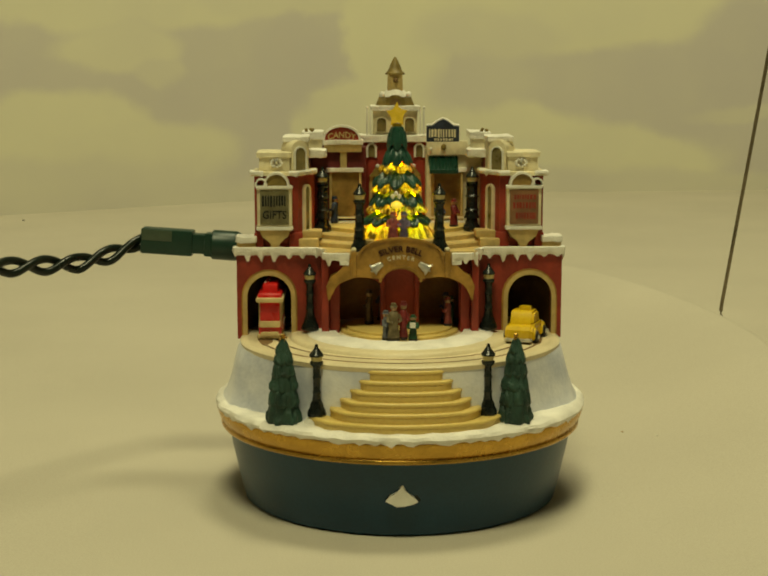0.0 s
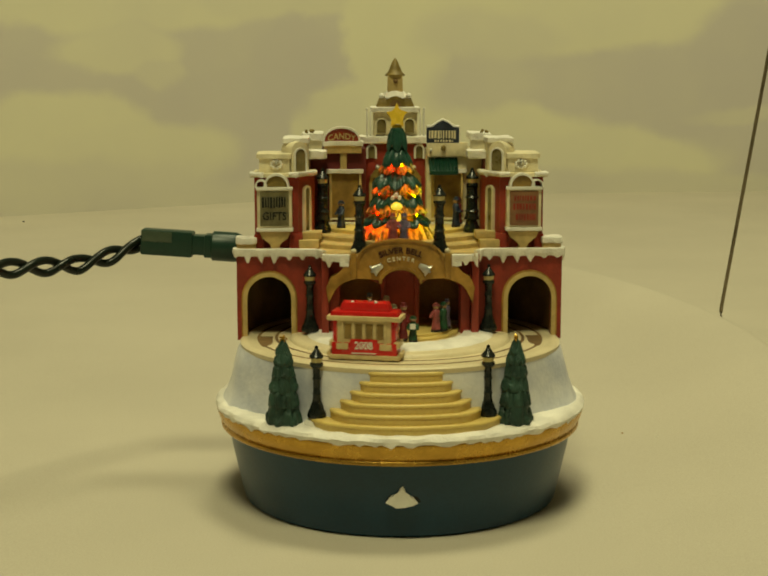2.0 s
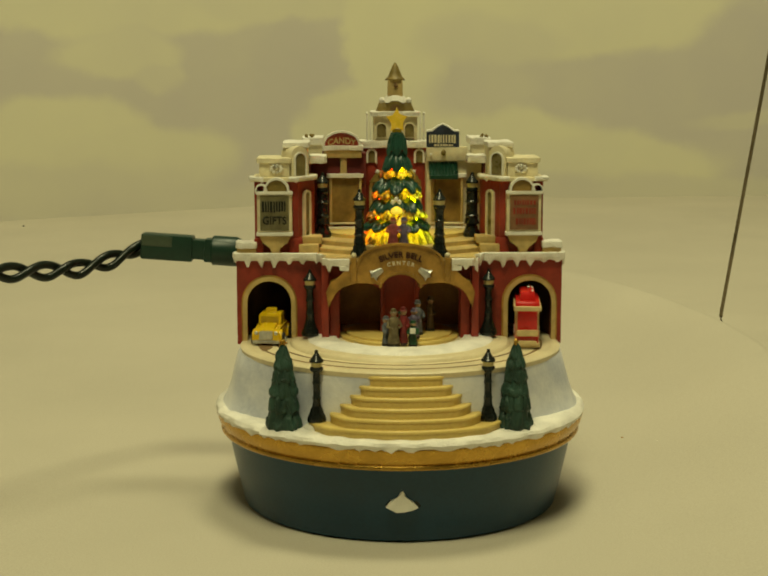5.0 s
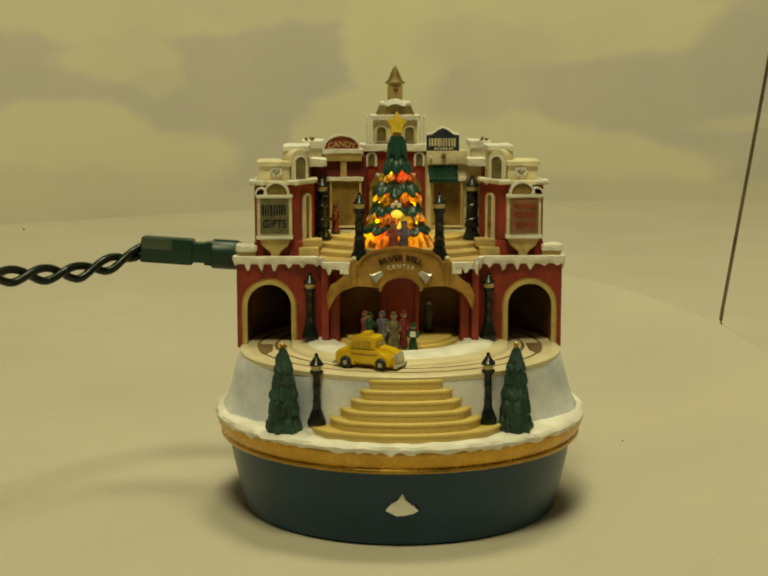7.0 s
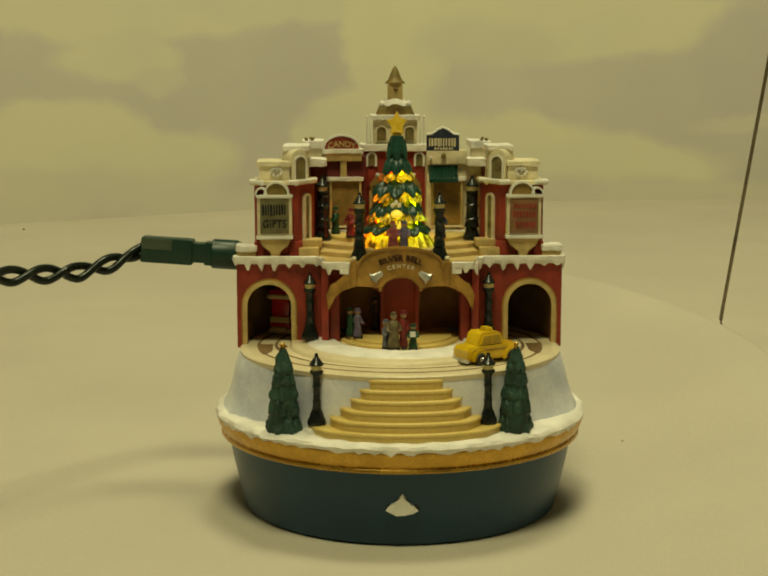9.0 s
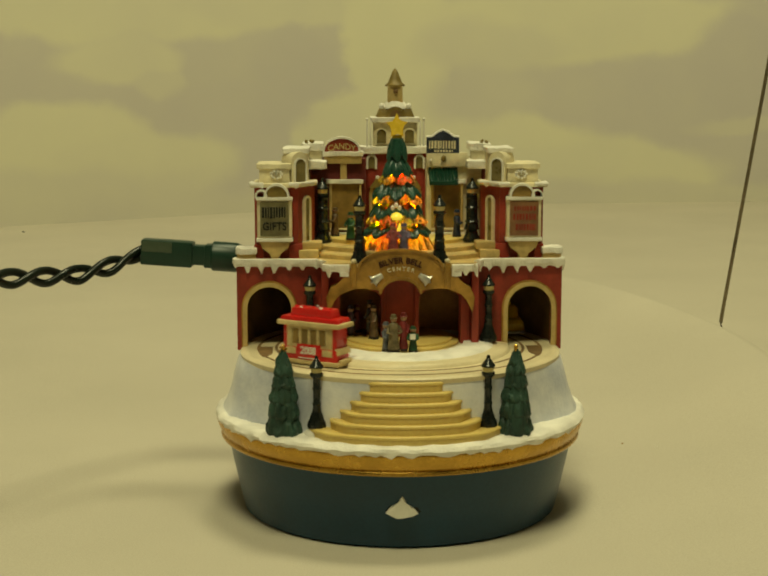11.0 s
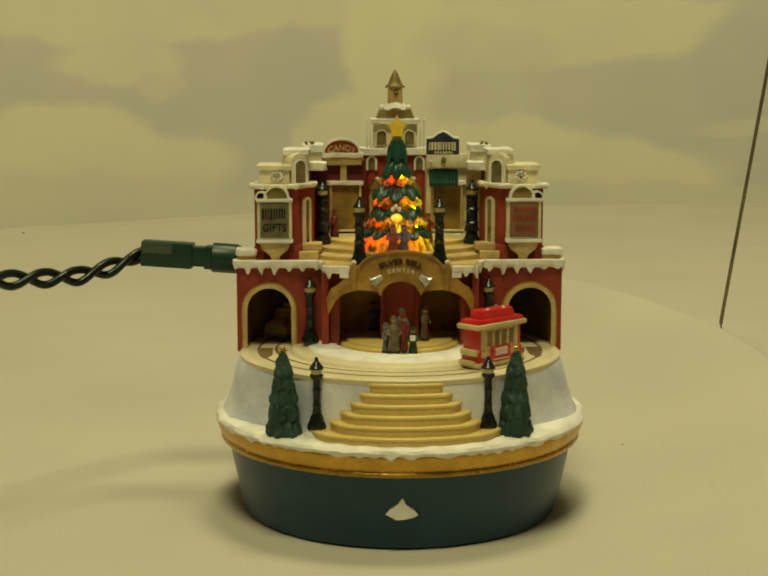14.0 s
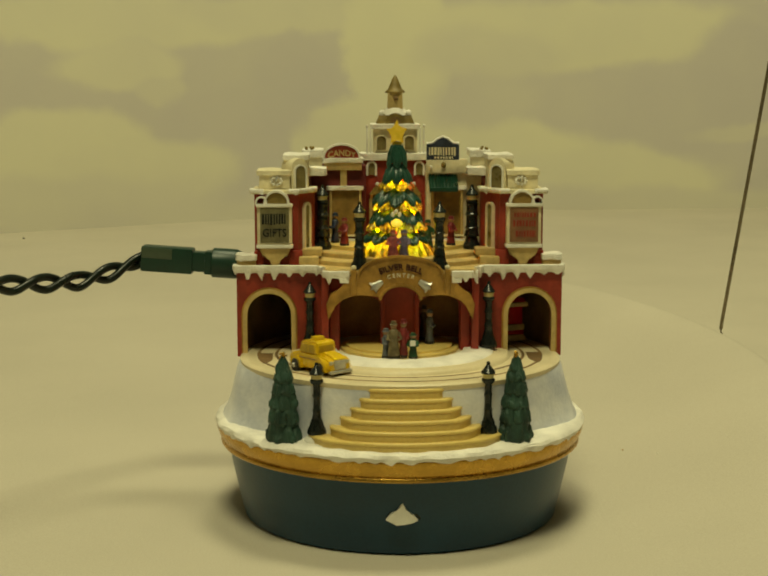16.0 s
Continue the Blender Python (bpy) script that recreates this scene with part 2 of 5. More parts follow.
def box(x0, x1, y0, y1, z0, z1, bevel=0.25, bm=None, taper=1.0):
    bm = bm or bmesh.new()
    cx, cy = (x0 + x1) / 2, (y0 + y1) / 2
    vs = []
    for z, k in ((z0, 1.0), (z1, taper)):
        for x, y in ((x0, y0), (x1, y0), (x1, y1), (x0, y1)):
            vs.append(bm.verts.new((cx + (x - cx) * k, cy + (y - cy) * k, z)))
    fs = [bm.faces.new([vs[i] for i in q]) for q in ((3, 2, 1, 0), (4, 5, 6, 7), (0, 1, 5, 4), (1, 2, 6, 5), (2, 3, 7, 6), (3, 0, 4, 7))]
    if bevel:
        es = {e for f in fs for e in f.edges}
        bmesh.ops.bevel(bm, geom=list(es), offset=bevel, segments=2, affect="EDGES", profile=0.6)
    return bm


def snow_box(x0, x1, y0, y1, z0, z1, lump=0.35):
    """A lumpy slab of snow with soft edges."""
    bm = box(x0, x1, y0, y1, z0, z1, 0)
    bmesh.ops.subdivide_edges(bm, edges=bm.edges[:], cuts=9, use_grid_fill=True)
    for _ in range(2):
        bmesh.ops.smooth_vert(bm, verts=bm.verts, factor=0.5, use_axis_x=True, use_axis_y=True, use_axis_z=True)
    for v in bm.verts:
        n = noise.noise_vector(v.co * 0.45) * lump + noise.noise_vector(v.co * 1.3) * lump * 0.4
        v.co += Vector((n.x, n.y, n.z + (0.25 if v.co.z > (z0 + z1) / 2 else -0.1)))
    return bm


def lathe(profile, segs=48, wave=None, bm=None, cx=0.0, cy=0.0, a0=0.0, a1=360.0, sx=1.0, sy=1.0):
    """Turns (radius, height) points round the z axis; wave(angle, r, z) gives a factor on the radius."""
    bm = bm or bmesh.new()
    full = a1 - a0 >= 360
    rings = []
    for r, z in profile:
        if r < 1e-6:
            rings.append([bm.verts.new((cx, cy, z))])
            continue
        ring = []
        for i in range(segs if full else segs + 1):
            a = radians(a0 + (a1 - a0) * i / segs)
            k = wave(a, r, z) if wave else 1.0
            k, dz = k if isinstance(k, tuple) else (k, 0.0)
            ring.append(bm.verts.new((cx + r * k * math.cos(a) * sx, cy + r * k * math.sin(a) * sy, z + dz)))
        rings.append(ring)
    for p, q in zip(rings, rings[1:]):
        count = segs
        for i in range(count):
            if len(p) > 1 and len(q) > 1:
                j = (i + 1) % len(p)
                bm.faces.new((p[i], p[j], q[j], q[i]))
            elif len(p) > 1:
                bm.faces.new((p[i], p[(i + 1) % len(p)], q[0]))
            elif len(q) > 1:
                bm.faces.new((p[0], q[(i + 1) % len(q)], q[i]))
    return bm


def slab(points, y0, y1, bm=None, bevel=0.0):
    """A plate: an outline of (x, z) points, from y0 back to y1."""
    bm = bm or bmesh.new()
    f = [bm.verts.new((x, y0, z)) for x, z in points]
    b = [bm.verts.new((x, y1, z)) for x, z in points]
    n = len(points)
    front = bm.faces.new(f)
    bm.faces.new(b[::-1])
    for i in range(n):
        bm.faces.new((f[i], b[i], b[(i + 1) % n], f[(i + 1) % n]))
    if bevel:
        bmesh.ops.bevel(bm, geom=list(front.edges), offset=bevel, segments=2, affect="EDGES")
    return bm


def plate(points, z0, z1, bm=None, bevel=0.0):
    """A floor slab: an outline of (x, y) points, from z0 up to z1."""
    bm = bm or bmesh.new()
    lo = [bm.verts.new((x, y, z0)) for x, y in points]
    hi = [bm.verts.new((x, y, z1)) for x, y in points]
    n = len(points)
    bm.faces.new(lo[::-1])
    top = bm.faces.new(hi)
    for i in range(n):
        bm.faces.new((lo[i], lo[(i + 1) % n], hi[(i + 1) % n], hi[i]))
    if bevel:
        bmesh.ops.bevel(bm, geom=list(top.edges), offset=bevel, segments=2, affect="EDGES")
    return bm


def tube(points, r, segs=10, bm=None):
    bm = bm or bmesh.new()
    pts = [Vector(p) for p in points]
    rings, up = [], Vector((0, 0, 1))
    for i, p in enumerate(pts):
        d = (pts[min(i + 1, len(pts) - 1)] - pts[max(i - 1, 0)]).normalized()
        side = d.cross(up)
        if side.length < 1e-3:
            side = d.cross(Vector((0, 1, 0)))
        side.normalize()
        n2 = side.cross(d)
        rr = r[i] if isinstance(r, (list, tuple)) else r
        rings.append([bm.verts.new(p + (side * math.cos(2 * math.pi * k / segs) + n2 * math.sin(2 * math.pi * k / segs)) * rr) for k in range(segs)])
    for a, b in zip(rings, rings[1:]):
        for k in range(segs):
            bm.faces.new((a[k], a[(k + 1) % segs], b[(k + 1) % segs], b[k]))
    bm.faces.new(rings[0][::-1]), bm.faces.new(rings[-1])
    return bm


def ball(x, y, z, r, bm=None, sz=1.0, sx=1.0, sub=2, rough=0.0):
    bm = bm or bmesh.new()
    made = bmesh.ops.create_icosphere(bm, subdivisions=sub, radius=r)["verts"]
    for v in made:
        k = 1 + rough * noise.noise(v.co * 0.9 + Vector((x, y, z)))
        v.co = Vector((x + v.co.x * k * sx, y + v.co.y * k, z + v.co.z * k * sz))
    return bm


def arch(cx, half, z0, spring, steps=14, rise=None):
    """Outline of a round-headed opening, from the lower left over the top to the lower right."""
    rise = half if rise is None else rise
    pts = [(cx - half, z0)]
    for i in range(steps + 1):
        a = math.pi - math.pi * i / steps
        pts.append((cx + half * math.cos(a), spring + rise * math.sin(a)))
    return pts + [(cx + half, z0)]


def arch_band(cx, half, width, z0, spring, y0, y1, rise=None, bm=None):
    """A raised frame round an arched opening."""
    rise = half if rise is None else rise
    inner, outer = arch(cx, half, z0, spring, 14, rise), arch(cx, half + width, z0, spring, 14, rise + width)
    bm = bm or bmesh.new()
    q = [[bm.verts.new((x, y, z)) for x, z in line] for line, y in ((inner, y0), (outer, y0), (outer, y1), (inner, y1))]
    for i in range(len(inner) - 1):
        for a, b in ((0, 1), (1, 2), (2, 3), (3, 0)):
            bm.faces.new((q[a][i], q[a][i + 1], q[b][i + 1], q[b][i]))
    for i in (0, -1):
        bm.faces.new([q[k][i] for k in range(4)])
    return bm


def wall_with_arches(x0, x1, z0, z1, y0, y1, arches, bm=None):
    """A wall from x0 to x1 with arched openings (centre, half width, spring, rise) that start at z0."""
    bm = bm or bmesh.new()
    line = [(x0, z0)]
    for cx, half, spring, rise in arches:
        line += arch(cx, half, z0, spring, 14, rise)
    line += [(x1, z0)]
    cols = []
    for x, z in line:
        cols.append([bm.verts.new(p) for p in ((x, y0, z), (x, y0, z1), (x, y1, z1), (x, y1, z))])
    for a, b in zip(cols, cols[1:]):
        if abs(a[0].co.x - b[0].co.x) > 1e-6:
            bm.faces.new((a[0], b[0], b[1], a[1]))
            bm.faces.new((a[1], b[1], b[2], a[2]))
            bm.faces.new((a[2], b[2], b[3], a[3]))
        if not (a[0].co.z == z0 and b[0].co.z == z0) or abs(a[0].co.x - b[0].co.x) > 1e-6:
            bm.faces.new((a[0], a[3], b[3], b[0]))
    bm.faces.new(cols[0]), bm.faces.new(cols[-1][::-1])
    bmesh.ops.remove_doubles(bm, verts=bm.verts, dist=1e-5)
    return bm


def snow_edge(points, top, thick, drip, rng, bm=None, step=0.7, proud=0.9):
    """A lip of snow along (x, y) points with icicles of uneven length that hang down from it."""
    bm = bm or bmesh.new()
    pts = []
    for (xa, ya), (xb, yb) in zip(points, points[1:]):
        n = max(1, int(math.hypot(xb - xa, yb - ya) / step))
        pts += [(xa + (xb - xa) * i / n, ya + (yb - ya) * i / n) for i in range(n)]
    pts.append(points[-1])
    rows, phase = [], rng.uniform(0, 6)
    big = 1.0
    for i, (x, y) in enumerate(pts):
        a, b = pts[max(i - 1, 0)], pts[min(i + 1, len(pts) - 1)]
        d = Vector((b[0] - a[0], b[1] - a[1])).normalized()
        nx, ny = d.y, -d.x
        phase += rng.uniform(0.75, 1.25)
        if math.sin(phase) < -0.9:
            big = rng.uniform(0.3, 1.5)
        hang = thick + drip * big * max(0.0, math.sin(phase)) ** 1.6 + rng.uniform(0, 0.2)
        lump = proud * (0.8 + 0.35 * math.sin(phase * 0.37) + rng.uniform(-0.12, 0.12))
        prof = ((-1.4, 0.0), (0.0, 0.35), (lump * 0.8, 0.1), (lump, -thick * 0.5), (lump * 0.6, -hang * 0.8), (0.15, -hang), (-0.4, -hang * 0.9), (-1.4, -0.3))
        rows.append([bm.verts.new((x + nx * o, y + ny * o, top + h)) for o, h in prof])
    for a, b in zip(rows, rows[1:]):
        for k in range(8):
            bm.faces.new((a[k], b[k], b[(k + 1) % 8], a[(k + 1) % 8]))
    bm.faces.new(rows[0]), bm.faces.new(rows[-1][::-1])
    return bm


def letters(text, size, depth=0.15, bold=0.0):
    """The built-in font as a mesh in the x-z plane, centred, in millimetres."""
    cu = bpy.data.curves.new("writing", "FONT")
    cu.body, cu.size, cu.extrude, cu.offset = text, size, depth, bold
    cu.align_x, cu.align_y, cu.resolution_u = "CENTER", "CENTER", 3
    ob = bpy.data.objects.new("writing", cu)
    scene.collection.objects.link(ob)
    me = ob.to_mesh()
    bm = bmesh.new()
    bm.from_mesh(me)
    ob.to_mesh_clear()
    bpy.data.objects.remove(ob)
    bpy.data.curves.remove(cu)
    for v in bm.verts:
        v.co = Vector((v.co.x, -v.co.z, v.co.y))
    return bm


def moved(bm, x=0, y=0, z=0, rz=0, sx=1.0):
    bmesh.ops.scale(bm, vec=(sx, 1, 1), verts=bm.verts)
    bmesh.ops.transform(bm, matrix=Matrix.Translation((x, y, z)) @ Matrix.Rotation(radians(rz), 4, "Z"), verts=bm.verts)
    return bm


def bars(x0, x1, z, h, y, rng, mat, parent):
    """Writing that cannot be read: a row of short bars."""
    x = x0
    while x < x1 - 0.3:
        w = min(rng.uniform(0.4, 0.8), x1 - x)
        part("writing_bar", box(x, x + w, y - 0.2, y + 0.1, z - h / 2 * rng.uniform(0.8, 1), z + h / 2, 0), mat, parent)
        x += w + rng.uniform(0.25, 0.45)


RNG = random.Random(7)

# ---- the setting: table, painted sky, room ----


def table_height(x, y):
    """The felt: nearly flat, with soft folds, and a rolled ridge behind and beside the ornament."""
    h = 0.0015 * noise.noise(Vector((x * 5, y * 3, 2))) * min(1, max(0, abs(x) * 8 - 0.6)) if y > -0.2 else 0.0
    crest = 0.151 - 0.87 * max(0.0, y - 0.11) ** 2
    amp = 0.026 * (1 / (1 + math.exp(-(y - 0.02) / 0.03))) * (1 / (1 + math.exp((y - 0.43) / 0.025)))
    d = x - crest
    return h + amp * (math.exp(-(d / 0.045) ** 2) if d < 0 else math.exp(-(d / 0.013) ** 2))


def backdrop_y(x):
    """Plan of the bent backdrop: it swings forward on one side and runs straight on the other."""
    c = max(-0.6, min(0.3, x))
    return 1.064 + 0.36 * c - 0.6 * c * c + (1.08 * (x - c) if x < c else 0.0)


def build_setting():
    bm = bmesh.new()
    xs = [-1.14] + [-1.0 + 0.02 * i for i in range(53)] + [0.06 + 0.002 * i for i in range(78)] + [0.22 + 0.02 * i for i in range(40)] + [1.14]
    ys = [-1.54, -1.0, -0.7] + [-0.5 + 0.02 * i for i in range(25)] + [0.005 * i for i in range(100)] + [0.5 + 0.02 * i for i in range(61)] + [1.99]
    grid = [[bm.verts.new((x * 1000, y * 1000, table_height(x, y) * 1000)) for x in xs] for y in ys]
    for a, b in zip(grid, grid[1:]):
        for i in range(len(xs) - 1):
            bm.faces.new((a[i], a[i + 1], b[i + 1], b[i]))
    ob = new("ground", mesh_of("ground", bm, M_FELT, 180))
    tagged(ob, "cream white felt cloth spread over the table top", "cloth", kind="structure")
    bm = bmesh.new()
    rows = []
    for k in range(81):
        x = -1.13 + 2.26 * k / 80
        y = backdrop_y(x)
        rows.append([bm.verts.new((x * 1000, (y + o) * 1000, z)) for o, z in ((0, -15), (0, 520), (0.006, 520), (0.006, -15))])
    for p, q in zip(rows, rows[1:]):
        for k in range(4):
            bm.faces.new((p[k], q[k], q[(k + 1) % 4], p[(k + 1) % 4]))
    bm.faces.new(rows[0]), bm.faces.new(rows[-1][::-1])
    ob = new("backdrop", mesh_of("backdrop", bm, M_SKY))
    tagged(ob, "painted board of a hazy sky with cream clouds", "backdrop", kind="structure")
    for name, b in (("wall_south", (-1150, 1150, -1600, -1550, -60, 1700)), ("wall_west", (-1200, -1150, -1600, 2050, -60, 1700)),
                    ("wall_east", (1150, 1200, -1600, 2050, -60, 1700)), ("wall_north", (-1150, 1150, 2000, 2050, -60, 1700)),
                    ("ceiling", (-1200, 1200, -1600, 2050, 1700, 1750)), ("table_top", (-1150, 1150, -1550, 2000, -60, -20))):
        ob = new(name, mesh_of(name, box(*b, 0), M_PLASTER))
        tagged(ob, "plain painted room surface beyond the table", name.split("_")[0], kind="structure")


build_setting()

# ---- the ornament: base, snow mound, steps ----


def rounded_step(outline, z0, z1, w):
    """A stair tread with a slightly overhanging rounded nosing."""
    bm = bmesh.new()
    rings = []
    for inset, z in ((0.25, z0), (0.25, z1 - 1.1), (0.0, z1 - 0.9), (0.0, z1 - 0.45), (0.12, z1 - 0.18), (0.4, z1 - 0.03), (0.9, z1)):
        rings.append([bm.verts.new((x * (1 - inset / w), y + (inset if y < -40.0 else 0.0), z)) for x, y in outline])
    n = len(outline)
    for p, q in zip(rings, rings[1:]):
        for k in range(n):
            bm.faces.new((p[k], p[(k + 1) % n], q[(k + 1) % n], q[k]))
    bm.faces.new(rings[0][::-1]), bm.faces.new(rings[-1])
    return bm


def build_base():
    base = thing("ornament_base", "round teal ornament base with gold rim, snow mound and tan steps", "ornament base")
    part("body", lathe([(0, 0.0), (50.0, 0.0), (51.3, 0.8), (53.0, 8), (55.2, 18), (56.4, 25.6), (50, 26.6), (0, 26.6)], 96), M_BLUE, base, "dark teal painted bowl")
    part("gold_rim", lathe([(55.5, 24.6), (57.2, 24.0), (58.3, 24.2), (58.8, 24.8), (58.7, 25.4), (58.25, 25.8), (58.5, 26.3), (59.5, 28.0), (60.1, 30.0), (59.5, 31.8), (56, 32), (52, 29)], 96), M_GOLD, base, "gold painted rounded rim")

    def rim_wave(a, r, z):
        k = 1 + 0.008 * noise.noise(Vector((math.cos(a) * 9, math.sin(a) * 9, z)))
        low = -1.0 * max(0, noise.noise(Vector((math.cos(a) * 17, math.sin(a) * 17, 3)))) - 0.7 * max(0, math.sin(a * 57 + 3 * math.sin(a * 11)))
        return (k, low if r > 59 and z < 31.5 else 0.5 * noise.noise(Vector((math.cos(a) * 13, math.sin(a) * 13, r * 0.3))))
    part("snow_rim", lathe([(60.1, 31.0), (60.5, 31.9), (59.9, 32.9), (58.4, 33.5), (56.5, 33.5), (52, 33.6), (48, 31)], 240, rim_wave), M_SNOW, base, "rough white snow along the rim")

    def mound_wave(a, r, z):
        off = abs((math.degrees(a) - 270 + 180) % 360 - 180)
        flare = 0.04 + 0.96 * min(1, max(0, (off - 38) / 34)) ** 1.5
        k = (50.0 + (1.6 * flare) + (r - 51.6) * flare) / r
        return k + 0.006 * noise.noise(Vector((math.cos(a) * 5, math.sin(a) * 5, z * 0.12)))
    part("snow_mound", lathe([(59.0, 32), (57.0, 35), (55.3, 40), (54.0, 45), (52.8, 49.5), (51.6, 51.2)], 120, mound_wave), M_ICE, base, "bluish white snow bank")
    # the street: lip, track with its slot, raised island

    def street_wave(a, r, z):
        off = abs((math.degrees(a) - 270 + 180) % 360 - 180)
        return 1 - (0.034 * (1 - min(1, max(0, (off - 38) / 34))) if r > 49.2 else 0)
    part("street", lathe([(52.0, 50.0), (52.2, 51.4), (51.4, 52.0), (49.4, 52.0), (48.9, 51.7), (47.4, 51.6), (41.4, 51.6),
                          (36.6, 51.6), (36.2, 51.7), (35.8, 52.5), (35.0, 53.0), (33, 53.0), (0, 53.0)], 120, street_wave), M_STREET, base, "cream painted street with sunken tram slots")

    def isle_wave(a, r, z):
        return (1 + 0.012 * noise.noise(Vector((math.cos(a) * 6, math.sin(a) * 6, 1))), 0.35 * noise.noise(Vector((math.cos(a) * 9, math.sin(a) * 9, r * 0.3))))
    part("snow_island", lathe([(30.6, 52.8), (30.2, 53.3), (29, 53.7), (27, 53.9), (21, 53.9), (20.4, 52.8)], 120, isle_wave), M_SNOW, base, "snow inside the tram loop")
    part("track_slot", lathe([(45.9, 51.0), (45.9, 51.64), (46.9, 51.64), (46.9, 51.0)], 120, cy=2.6), M_INSIDE, base, "dark slot in the street")
    part("track_slot", lathe([(40.1, 51.0), (40.1, 51.64), (41.1, 51.64), (41.1, 51.0)], 120, cy=2.6), M_INSIDE, base, "dark slot in the street")
    for a0, end in ((177, 0.0), (341, 1.0)):
        def hole(a, r, z, a0=a0, end=end):
            far = abs((math.degrees(a) - a0) / 22 - end)
            return 1 + (4.6 * far ** 5 / r if r < 44 else 0)
        part("slot_hole", lathe([(41.6, 51.1), (41.7, 51.72), (46.5, 51.72), (46.6, 51.1)], 16, hole, a0=a0, a1=a0 + 22), M_INSIDE, base, "dark gap where the tram slot enters")
    widths = (13.3, 15.2, 17.3, 19.7, 22.7, 29.0)
    for i, w in enumerate(widths):
        front, zt = -51.0 - 1.4 * i, 50.7 - 2.95 * i
        outline = [(-w, -40.0)]
        for k in range(41):
            x = -w * math.cos(math.pi * k / 40)
            edge = max(0.0, abs(x) / w - 0.72) / 0.28
            outline.append((x, front + 0.0105 * x * x + 4.6 * edge ** 2.2))
        outline.append((w, -40.0))
        part("step", rounded_step(outline, zt - 3.1 if i < 5 else 31.5, zt, w), M_STEP, base)
    for x, y, r in ((-26.6, -43.2, 4.2), (24.8, -43.2, 4.2), (-36.8, -41.0, 7.5), (33.6, -41.0, 7.5)):
        part("snow_bank", lathe([(r, 32.6), (r * 0.9, 34.2), (r * 0.65, 35.4), (r * 0.3, 36.0), (0, 36.1)] if r < 7 else [(r, 32.2), (r * 0.8, 33.4), (r * 0.5, 34.2), (0, 34.4)],
                                28, lambda a, q, z: 1 + 0.09 * noise.noise(Vector((math.cos(a) * 3, math.sin(a) * 3, z))), cx=x, cy=y), M_SNOW, base)
    # white badge in low relief on the front
    pts = [(-5.3, 11.6), (-3.6, 14.0), (-1.2, 15.2), (-0.9, 16.6), (0.1, 17.6), (0.9, 16.2), (1.2, 14.9), (3.4, 13.6), (5.1, 11.4), (3.4, 10.4), (0.8, 9.9), (-1.8, 9.6)]
    pts = [(x * 0.92 - 1.3, (z - 13) * 0.85 + 13.4) for x, z in pts]
    # enlarged dark plate puts the shade round the badge into colour
    part("badge_shade", slab([((x + 1.3) * 1.1 - 0.9, (z - 13.4) * 1.2 + 14.0) for x, z in pts], -54.2, -50.0), M_LAMP, base, "dark plate painted as the shade round the badge")
    part("badge", slab(pts, -55.4, -50.0, bevel=0.3), M_WHITE, base, "white winged badge in relief")
    return base


build_base()

# ---- lower storey ----


def bell_shape(s):
    bm = lathe([(0.0, 3.8), (0.8, 3.6), (1.2, 2.0), (1.5, 0.8), (2.2, 0.0), (0, 0.2)], 20, sy=0.5)
    ball(0, 0, -0.3, 0.55, bm, 1, 1, 1)
    bmesh.ops.transform(bm, matrix=Matrix.Translation((s * 9.0, -6.5, 75.4)) @ Matrix.Rotation(radians(-56 * s), 4, "Y"), verts=bm.verts)
    return bm


